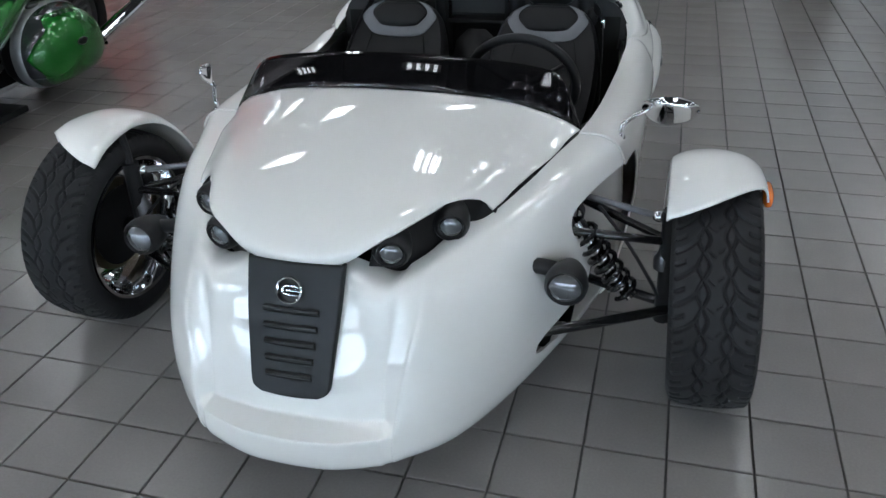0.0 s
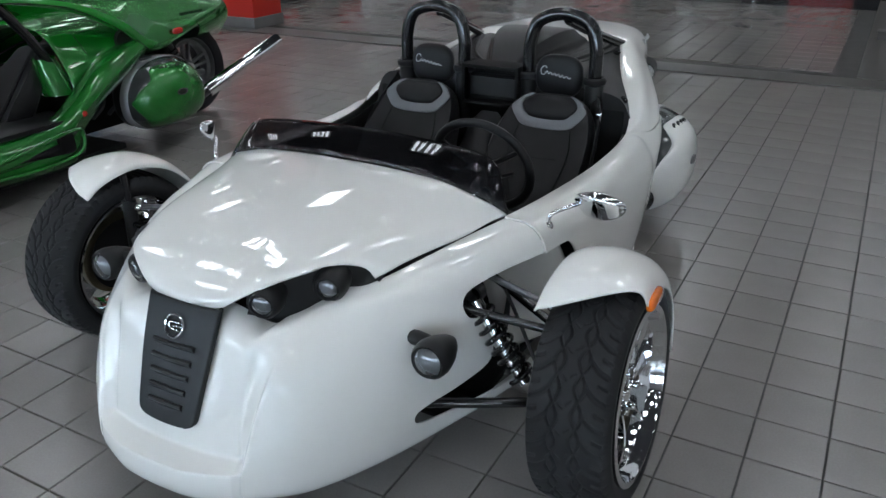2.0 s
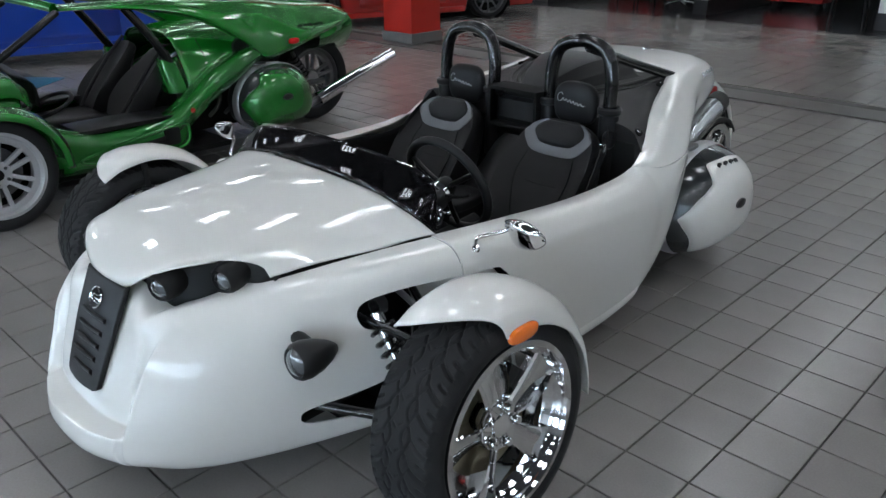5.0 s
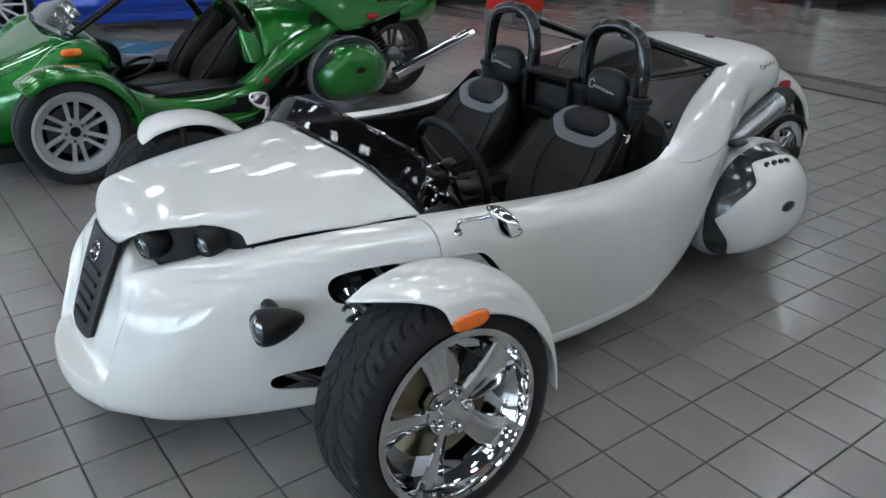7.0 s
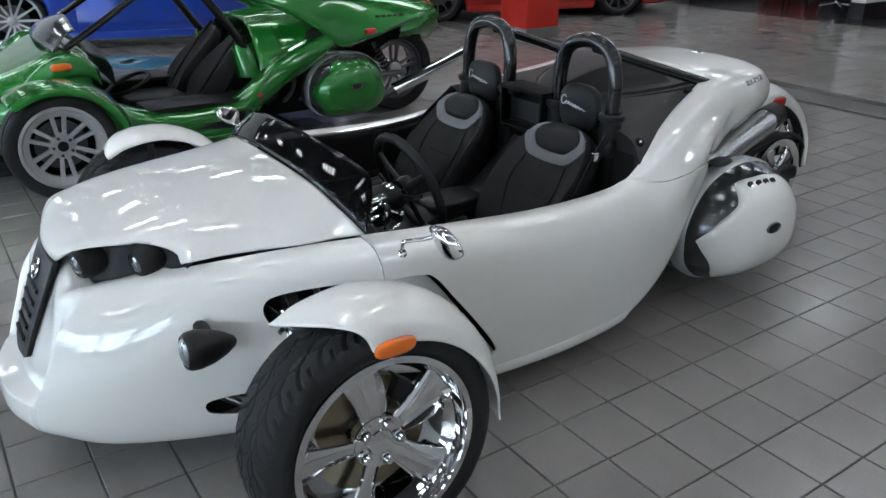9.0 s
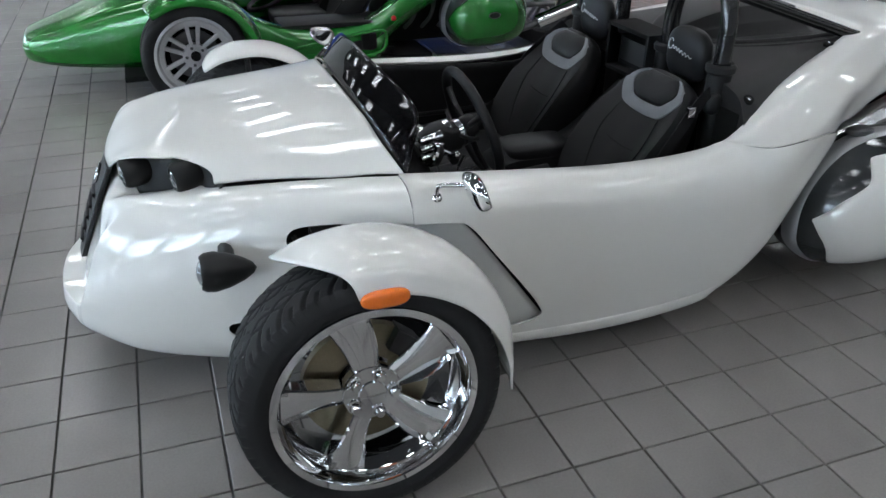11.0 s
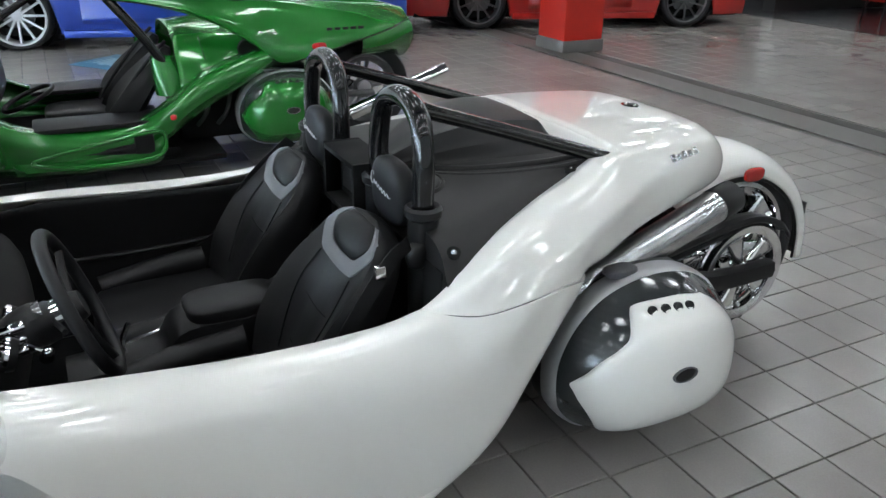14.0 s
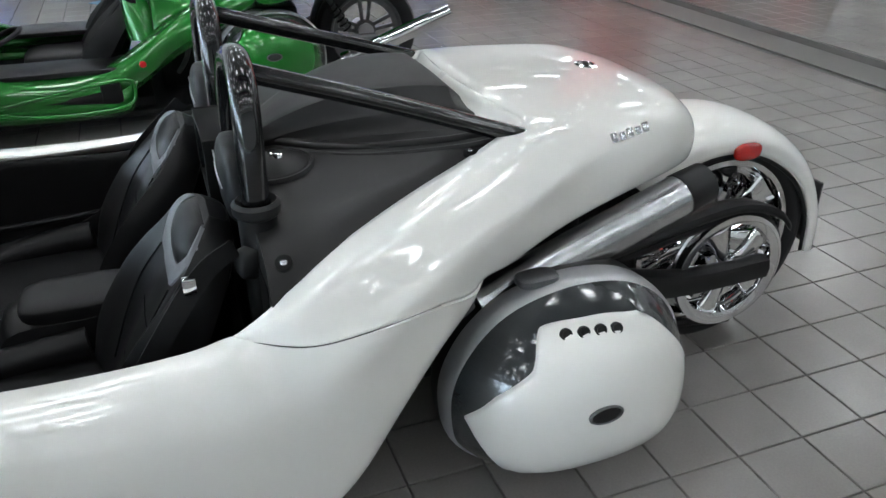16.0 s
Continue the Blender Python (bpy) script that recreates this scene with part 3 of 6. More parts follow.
def skin(u, v):
    """The body side at station u and height row v, both fractional."""
    def along(p, t):
        n = len(p) - 1
        k = min(int(t), n - 1)
        a = p[k - 1] if k else 2 * p[0] - p[1]
        c = p[k + 2] if k + 2 <= n else 2 * p[n] - p[n - 1]
        return cr(a, p[k], p[k + 1], c, t - k)
    cols = np.array([along(GRID[k], v) for k in range(len(GRID))[max(0, int(u) - 1):int(u) + 3]])
    return along(cols, u - max(0, int(u) - 1))


def seam(u):
    """Row at which the joint between side panel and rear cowl runs."""
    return float(np.interp(u, (12.0, 12.25, 12.5, 12.75, 13.5, 14.0, 14.5, 14.75, 15.0, 15.25, 15.5, 15.75, 16.0), (8.0, 7.0, 6.4, 6.05, 5.45, 5.0, 4.35, 3.85, 3.2, 2.45, 1.65, 0.8, 0.0)))


ARCH_U = [12.02 + 3.97 * k / 34 for k in range(35)]
joint = np.array([skin(u, seam(u)) for u in ARCH_U])
drawn = joint.copy()
for _ in range(15):
    drawn[1:-1] = 0.5 * drawn[1:-1] + 0.25 * (drawn[:-2] + drawn[2:])
JOINT_SHIFT = drawn - joint
low_u = [8.008] + [8 + k / 7 for k in range(1, 28)]
low_rows = [[skin(u, 8.0 * k / 32) for k in range(33)] for u in low_u]
low_rows += [[skin(u, seam(u) * k / 32) + d * (k / 32) ** 2 for k in range(33)] for u, d in zip(ARCH_U, JOINT_SHIFT)]
low = relaxed(Shape().grid(low_rows), 63, 33, 6)
side_half = carved(low, cut, 0.006)
side_right = carved(low.mirrored(), cut.mirrored(), 0.006)
part("side_panel", side_half, PEARL, trike, "pearl white cockpit side panel")
part("side_panel", side_right, PEARL, trike, "pearl white cockpit side panel")
for sg in (1, -1):
    lip_rows = []
    for k in range(29):
        u, ease = 8.75 + 3.35 * k / 28, min(1, k / 3, (28 - k) / 3)
        lip_rows.append([skin(u, v) * np.array((sg, 1, 1)) + np.array((sg * d * ease, 0, 0)) for v, d in ((.8, .001), (1.0, .007), (1.3, .009), (1.52, .007), (1.6, .001))])
    part("rocker_lip", loft(lip_rows, 1, 3), PEARL, trike, "raised lower lip of the side panel", 35)
recess = loft([[(.636, .584, .165), (.635, .524, .25), (.634, .427, .385), (.632, .322, .52), (.635, .245, .566)],
               [(.60, .42, .165), (.605, .39, .26), (.605, .32, .38), (.60, .25, .50), (.59, .19, .57)],
               [(.50, .22, .165), (.49, .2, .26), (.48, .16, .38), (.47, .12, .50), (.47, .09, .58)]], 6, 6)
for q in (recess, recess.mirrored()):
    part("wheel_well", q, PEARL, trike, "pearl white recess behind the front wheel", 60, 0.004)
# matt black sheet put behind the recess edge to paint the gap's shade
gap = loft([[(.61, .54, .17), (.61, .485, .25), (.61, .39, .385), (.61, .29, .52), (.61, .22, .56)], [(.60, .66, .17), (.60, .60, .25), (.60, .505, .385), (.60, .40, .53), (.60, .32, .58)]], 3, 6)
for q in (gap, gap.mirrored()):
    part("gap_shade", q, DARK, trike, "matt black sheet standing in for the shaded gap behind the wheel recess", 60, 0.003)
well = block(-.40, .40, -.30, .2, .13, .54, .03)
part("chassis_box", well, DARK, trike, "matt black chassis behind the openings")
tail = [
    [*SIDE[17], (.18, 1.765, .886), (0, 1.745, .893)],
    [(0.28, 2.060, 0.66), (0.35, 2.060, 0.66), (0.38, 2.060, 0.69), (0.394, 2.060, 0.725), (0.397, 2.060, 0.76), (0.388, 2.060, 0.8), (0.365, 2.060, 0.838), (0.325, 2.060, 0.862), (0.26, 2.065, 0.874), (0.13, 2.075, 0.882), (0, 2.080, 0.882)],
    [(0.24, 2.185, 0.675), (0.31, 2.185, 0.675), (0.338, 2.185, 0.695), (0.352, 2.185, 0.734), (0.353, 2.189, 0.764), (0.343, 2.192, 0.802), (0.318, 2.196, 0.832), (0.28, 2.200, 0.852), (0.22, 2.203, 0.864), (0.11, 2.207, 0.871), (0, 2.207, 0.871)],
    [(0.19, 2.264, 0.675), (0.26, 2.264, 0.675), (0.287, 2.268, 0.688), (0.3, 2.272, 0.706), (0.299, 2.280, 0.742), (0.288, 2.287, 0.769), (0.262, 2.297, 0.792), (0.225, 2.304, 0.807), (0.17, 2.310, 0.816), (0.085, 2.315, 0.822), (0, 2.316, 0.823)],
    [(0.14, 2.293, 0.67), (0.205, 2.297, 0.67), (0.224, 2.308, 0.676), (0.232, 2.315, 0.685), (0.231, 2.323, 0.697), (0.222, 2.332, 0.708), (0.2, 2.340, 0.717), (0.17, 2.347, 0.722), (0.13, 2.353, 0.726), (0.06, 2.358, 0.729), (0, 2.358, 0.729)],
]
GRID = np.array(SIDE + [row[:9] for row in tail[1:]])
rear_rows = []
for u, d in zip(ARCH_U, JOINT_SHIFT):
    v0 = min(8.0, seam(u) + 0.03)
    rear_rows.append([skin(u, v0 + (8 - v0) * k / 32) + d * (1 - k / 32) ** 2 for k in range(33)])
rear_rows += [[skin(16.0 + m / 7, 8 * k / 32) for k in range(33)] for m in range(1, 36)]
rear = relaxed(Shape().grid(rear_rows), 70, 33, 9)
middle = [smooth_line([row[k] for row in tail], 7) for k in (9, 10)]
rear.join(Shape().grid([smooth_line([skin(17 + k / 7, 7), skin(17 + k / 7, 8), middle[0][k], middle[1][k]], 5)[5:] for k in range(len(middle[0]))]))
part("rear_cowl", Shape().join(rear).join(rear.mirrored()), PEARL, trike, "pearl white rear cowl with a humped tail", 60, 0.003)

# hood: crowned panel whose front edge arches over the lamp pockets
HOOD = [
    [(0, -.538, .574), (0, -.545, .602), (0, -.485, .652), (0, -.36, .69), (0, -.2, .716), (0, 0, .738), (0, .08, .744), (0, .135, .746)],
    [(.108, -.53, .588), (.106, -.533, .61), (.106, -.475, .653), (.104, -.36, .689), (.10, -.2, .715), (.10, 0, .737), (.103, .08, .743), (.105, .135, .745)],
    [(.176, -.508, .63), (.178, -.494, .648), (.18, -.45, .666), (.182, -.36, .686), (.19, -.2, .709), (.2, 0, .73), (.21, .08, .736), (.22, .14, .738)],
    [(.235, -.462, .66), (.238, -.445, .667), (.243, -.41, .675), (.255, -.34, .685), (.28, -.2, .70), (.30, 0, .715), (.315, .08, .722), (.33, .147, .725)],
    [(.297, -.35, .663), (.302, -.335, .669), (.312, -.30, .675), (.328, -.24, .68), (.355, -.14, .684), (.38, .01, .689), (.40, .085, .695), (.42, .155, .70)],
    [(.348, -.28, .642), (.353, -.268, .648), (.362, -.242, .653), (.377, -.19, .656), (.405, -.10, .659), (.44, .02, .662), (.46, .10, .666), (.485, .172, .67)],
    [(.383, -.272, .616), (.388, -.26, .619), (.398, -.235, .622), (.414, -.18, .628), (.443, -.09, .633), (.48, .02, .637), (.50, .12, .639), (.523, .19, .64)],
]
hs = relaxed(loft(HOOD, 6, 6), 37, 43, 22, True)
part("hood", hs.join(hs.mirrored()), PEARL, trike, "glossy pearl white hood", 60, 0.006)

# black lamp pockets with two round lamps each
for sg in (1, -1):
    pocket = loft([[(.145, -.49, .535), (.155, -.475, .585), (.162, -.465, .618)], [(.225, -.43, .535), (.235, -.41, .60), (.24, -.40, .65)], [(.285, -.355, .555), (.298, -.33, .61), (.305, -.315, .656)],
                   [(.34, -.285, .58), (.352, -.262, .615), (.357, -.25, .642)], [(.385, -.262, .60), (.388, -.25, .612), (.39, -.245, .62)]], 6, 4)
    housing = part("lamp_pocket", pocket if sg > 0 else pocket.mirrored(), BLACK, trike, "black lamp pocket", 60, 0.004)
    for x, y, z in ((.205, -.484, .602), (.304, -.359, .612)):
        m = pose(sg * x, y, z, 6, 0, 14 * sg)
        bowl = part("headlight", lathe([(.0, .085), (.03, .08), (.039, .055), (.043, .03), (.043, .01), (.040, -.004), (.034, -.012), (.029, -.012), (.027, -.004), (.026, .01), (0, .012)], 40, "y", False), BLACK, housing, "round headlight in a black barrel", at=m)
        part("lens", lathe([(.0, -.018), (.010, -.0172), (.019, -.0145), (.0255, -.009), (.0265, -.003)], 36, "y", False), CLEAR, bowl, "clear round lens", at=None)

# grille: a panel with rounded lower corners, laid into the nose, with five ribs and dark strips as the shade in the
# slots under them
def grille_y(z):
    return float(np.interp(z, (.30, .345, .45, .53, .585), (-.660, -.644, -.602, -.567, -.541)))


gr_rows = []
for z, hw in ((.586, .116), (.55, .1145), (.50, .112), (.45, .108), (.40, .103), (.36, .099), (.325, .095), (.312, .087), (.304, .07)):
    gr_rows.append([(hw * k, grille_y(z) + .007 * k * k + (.012 if abs(k) == 1 else 0), z) for k in (-1, -.97, -.85, -.5, 0, .5, .85, .97, 1)])
grille = part("grille", loft(gr_rows, 5, 3), BLACK, trike, "satin black front grille panel", 60, 0.008)
for k in range(5):
    z = 0.484 - k * 0.034
    y, hw = grille_y(z), .066 - .003 * k
    line = [(hw * q, y + .007 * (hw * q / .108) ** 2, z) for q in (-1, -.5, 0, .5, 1)]
    part("louvre", tube([(a, b - .001, c + .006) for a, b, c in line], .0058, 8, 2), BLACK, grille)
    part("slot", tube([(a, b + .0015, c - .0035) for a, b, c in line], .0042, 8, 2), DARK, grille, "dark strip standing in for the shade under a rib")
emb = pose(-.006, -.568, .53, 67, 0, 0)
part("emblem", lathe([(.029, -.002), (.032, .002), (.031, .005), (.029, .006), (.026, .005), (.0255, .0)], 48, "z"), CHROME, grille, "round chrome emblem", at=emb)
part("emblem_bar", tube([(.022, .0095, .004), (.004, .010, .004), (-.010, .008, .004), (-.0145, .0, .004), (-.010, -.008, .004), (.004, -.010, .004), (.022, -.0095, .004)], .0032, 10, 4), CHROME, grille, at=emb)
part("emblem_bar", tube([(-.004, 0, .004), (.012, 0, .004), (.025, 0, .004)], .0032, 10, 3), CHROME, grille, at=emb)

# windscreen
base = [(.525, .197, .638), (.487, .178, .672), (.42, .161, .703), (.22, .146, .741), (0, .141, .749)]
top = [(.52, .204, .648), (.468, .248, .752), (.40, .253, .79), (.2, .236, .815), (0, .229, .822)]
glass_rows = [[b, tuple((np.array(b) + np.array(t)) / 2 + np.array((0, -.003, .003))), t] for b, t in zip(base, top)]
ws = loft(glass_rows + [[(-x, y, z) for x, y, z in r] for r in glass_rows[-2::-1]], 6, 4)
part("windscreen", ws, TINT, trike, "low dark tinted windscreen", 60, 0.004)

# fenders and front wheels
def fender_shape():
    secs = []
    for t in (0, .12, .3, .5, .7, .86, 1):
        row = []
        mid = math.sin(math.pi * min(1, 0.12 + t * 0.8))
        for u, b in ((0, -.008), (.035, .008), (.2, .026), (.48, .034), (.74, .024), (.89, .004), (.965, -.02), (1, -.052)):
            a0 = 121 - 25 * u ** 1.6
            a = radians(a0 + (-7 - a0) * t)
            lift = b * (.38 + .62 * mid) if b > 0 else b * (1 - .9 * t ** 2)
            r = FRONT_R + 0.03 + lift
            row.append((.768 + .232 * u, -.025 + r * math.cos(a), FRONT_R + r * math.sin(a)))
        secs.append(row)
    return loft(secs, 7, 4)


for sg in (1, -1):
    f = fender_shape()
    fender = part("fender", f if sg > 0 else f.mirrored(), PEARL, trike, "pearl white cycle fender", 60, 0.005)
    part("side_marker", pillow(sg * 1.0, .0, .582, .013, .053, .021, 0.75).moved(pose(0, 0, 0)), AMBER, fender, "amber side marker lens")
    part("fender_stay", tube([(sg * .80, -.03, .34), (sg * .785, -.03, .5), (sg * .79, -.03, .62)], .012, 8), BLACK, fender)
    front_wheel(trike, sg * .903, -.025, sg, POLISH)


# ---- suspension, lamps and mirrors, both sides ----
def mirrored_if(shape, sg):
    return shape if sg > 0 else shape.mirrored()


def helix(p, q, r, turns, wire):
    p, q = np.array(p), np.array(q)
    ax = Vector(q - p).normalized()
    u = ax.orthogonal().normalized()
    v = ax.cross(u)
    n = int(turns * 14)
    return tube([np.array(Vector(p + (q - p) * i / n) + (u * math.cos(2 * math.pi * turns * i / n) + v * math.sin(2 * math.pi * turns * i / n)) * r) for i in range(n + 1)], wire, 8, 1)


for sg in (1, -1):
    for pts, r in ((((.44, -.27, .262), (.62, -.16, .25), (.80, -.05, .245)), .014), (((.44, .10, .262), (.62, .04, .25), (.80, -.02, .245)), .014),
                   (((.50, -.10, .485), (.78, -.03, .44)), .012), (((.50, .12, .485), (.78, -.02, .44)), .012)):
        part("wishbone", mirrored_if(tube(pts, r, 10, 2), sg), TUBE, trike, "black tubular wishbone")
    tie = part("tie_rod", mirrored_if(tube([(.52, .03, .53), (.66, .0, .515), (.755, -.02, .505)], .009, 10, 2), sg), STEEL, trike)
    part("rod_end", mirrored_if(pillow(.755, -.02, .505, .018, .016, .014, .9, 12, 8), sg), CHROME, tie)
    up = part("upright", mirrored_if(tube([(.79, -.03, .20), (.79, -.03, .34), (.785, -.03, .53)], .024, 12, 2), sg), BLACK, trike, "black steering upright")
    part("ball_joint", mirrored_if(lathe([(.0, 0), (.022, 0), (.024, .03), (.015, .045), (.01, .07), (0, .07)], 14, "z", False).moved(pose(.775, -.03, .36)), sg), STEEL, up)
    sh = part("shock_absorber", mirrored_if(tube([(.55, -.065, .495), (.70, -.06, .28)], .02, 14, 1), sg), CHROME, trike, "chrome shock absorber")
    part("spring", mirrored_if(helix((.563, -.065, .475), (.69, -.06, .295), .033, 7, .007), sg), TUBE, sh, "gloss black coil spring")
    part("damper_eye", mirrored_if(lathe([(.02, -.015), (.026, -.015), (.026, .015), (.02, .015)], 16, "y").moved(pose(.545, -.05, .51)), sg), BLACK, sh)
    part("brake_hose", mirrored_if(tube([(.60, .02, .50), (.68, -.05, .44), (.745, -.09, .36), (.77, -.07, .30)], .005, 6), sg), BLACK, trike)
    pod = part("turn_signal", mirrored_if(lathe([(.0, .128), (.014, .12), (.03, .095), (.044, .06), (.051, .025), (.049, .004), (.042, -.007), (.037, .0)], 28, "y", False).moved(pose(.562, -.334, .462, -3, 0, 0)), sg), BLACK, trike, "black bullet-shaped turn signal pod")
    part("lens", mirrored_if(lathe([(0, -.014), (.015, -.012), (.028, -.007), (.037, .0)], 24, "y", False).moved(pose(.562, -.338, .462, -3, 0, 0)), sg), CLEAR, pod, "clear lens")
    part("stalk", mirrored_if(tube([(.44, -.27, .478), (.50, -.272, .476), (.555, -.275, .468)], .02, 10, 3), sg), BLACK, pod)
    turn = (20, 0, -8) if sg > 0 else (0, -25, -112)
    at_arm = pose(.682, .312, .672) if sg > 0 else pose(.665, .285, .70) @ Matrix.Scale(.72, 4)
    mir = part("mirror", mirrored_if(loft([[(.012, 0, .003), (0, 0, .007), (-.005, 0, -.001), (0, 0, -.007)],
                                           [(.03, -.02, .031), (.01, .0, .025), (.007, .008, -.015), (.03, -.014, -.035)],
                                           [(.075, -.026, .041), (.075, .012, .037), (.075, .014, -.03), (.075, -.022, -.037)],
                                           [(.125, -.016, .025), (.14, .008, .025), (.14, .01, -.017), (.125, -.016, -.023)],
                                           [(.145, 0, .007), (.151, .003, .007), (.151, .003, .001), (.145, 0, .001)]], 5, 5, True).moved(at_arm @ pose(0, 0, 0, *turn)), sg), CHROME, trike, "small chrome wing mirror")
    tip = at_arm.translation
    part("arm", mirrored_if(tube([(.627, .243, .603), (.63, .243, .632), (.638, .252, .645), (tip.x - .02, tip.y - .015, tip.z - .022), (tip.x + .012, tip.y, tip.z - .008)], .0065, 10), sg), CHROME, mir)
    part("foot", mirrored_if(lathe([(0, .0), (.016, 0), (.014, .008), (.008, .014), (0, .014)], 16, "z", False).moved(pose(.627, .243, .605, 0, 20, 0)), sg), CHROME, mir)

# ---- cockpit ----
line = loft([[(.55, .20, .59), (.54, .20, .57), (.53, .20, .40), (.50, .20, .17)], [(.556, .42, .612), (.548, .42, .59), (.55, .42, .40), (.53, .42, .16)], [(.57, .75, .594), (.56, .75, .575), (.565, .75, .40), (.54, .75, .16)],
             [(.576, 1.0, .584), (.567, 1.0, .565), (.57, 1.0, .40), (.54, 1.0, .16)], [(.57, 1.16, .615), (.56, 1.17, .60), (.565, 1.18, .40), (.54, 1.18, .16)]], 5, 4)
for q in (line, line.mirrored()):
    part("door_liner", q, LEATHER, trike, "black inner side lining", 60, 0.003)
for sg in (1, -1):
    part("arm_ledge", mirrored_if(tube([(.55, .42, .41), (.552, .62, .405), (.56, .85, .41), (.565, 1.05, .42)], .009, 10, 4), sg), LEATHER, trike)
part("cockpit_floor", block(-.545, .545, .0, 1.24, .125, .15, .004), CARPET, trike, "black carpeted cockpit floor")
part("bulkhead", block(-.55, .55, 1.20, 1.235, .15, .70, .01), DARK, trike, "matt black rear bulkhead")
dash = loft([[(-.50, .19, .60), (-.48, .28, .565), (-.48, .31, .50), (-.48, .27, .38)], [(-.3, .20, .625), (-.3, .30, .59), (-.3, .34, .52), (-.3, .28, .38)], [(0, .20, .64), (0, .31, .60), (0, .36, .53), (0, .30, .38)],
             [(.3, .20, .625), (.3, .30, .59), (.3, .34, .52), (.3, .28, .38)], [(.50, .19, .60), (.48, .28, .565), (.48, .31, .50), (.48, .27, .38)]], 6, 4)
part("dashboard", dash, DARK, trike, "matt black dashboard", 60, 0.006)
cons = loft([[(-.075, .40, .18), (-.07, .40, .34), (.07, .40, .34), (.075, .40, .18)], [(-.08, .62, .18), (-.075, .62, .36), (.075, .62, .36), (.08, .62, .18)],
             [(-.085, .70, .18), (-.08, .70, .425), (.08, .70, .425), (.085, .70, .18)], [(-.09, .95, .18), (-.085, .95, .445), (.085, .95, .445), (.09, .95, .18)], [(-.09, 1.16, .18), (-.085, 1.16, .60), (.085, 1.16, .60), (.09, 1.16, .18)]], 5, 3)
console = part("console", cons, LEATHER, trike, "black vinyl centre console")
part("armrest", pillow(0, .83, .445, .082, .13, .03, .5), LEATHER, console)
part("trim_strip", tube([(-.03, .44, .352), (-.02, .54, .36), (-.01, .64, .37)], .006, 8, 3), CHROME, console, "chrome strip along the console")
part("shift_lever", tube([(.02, .55, .34), (.02, .54, .40), (.02, .56, .45)], .008, 10), CHROME, console)
part("handbrake", tube([(-.03, .50, .35), (-.03, .60, .375), (-.03, .69, .39)], .008, 10), CHROME, console, "chrome lever")
cubby = Shape()
for b in (block(-.125, -.112, 1.15, 1.26, .67, .835, .003), block(.112, .125, 1.15, 1.26, .67, .835, .003), block(-.112, .112, 1.15, 1.26, .67, .685, .003), block(-.112, .112, 1.15, 1.26, .82, .835, .003), block(-.112, .112, 1.245, 1.26, .685, .82, .003)):
    cubby.join(b)
cb = part("cubby", cubby, DARK, trike, "open black storage box between the hoops")
for k in range(4):
    part("print_bar", block(-.035 + .008 * k, .03, 1.240, 1.243, .705 + .011 * k, .712 + .011 * k, 0), SILK, cb)


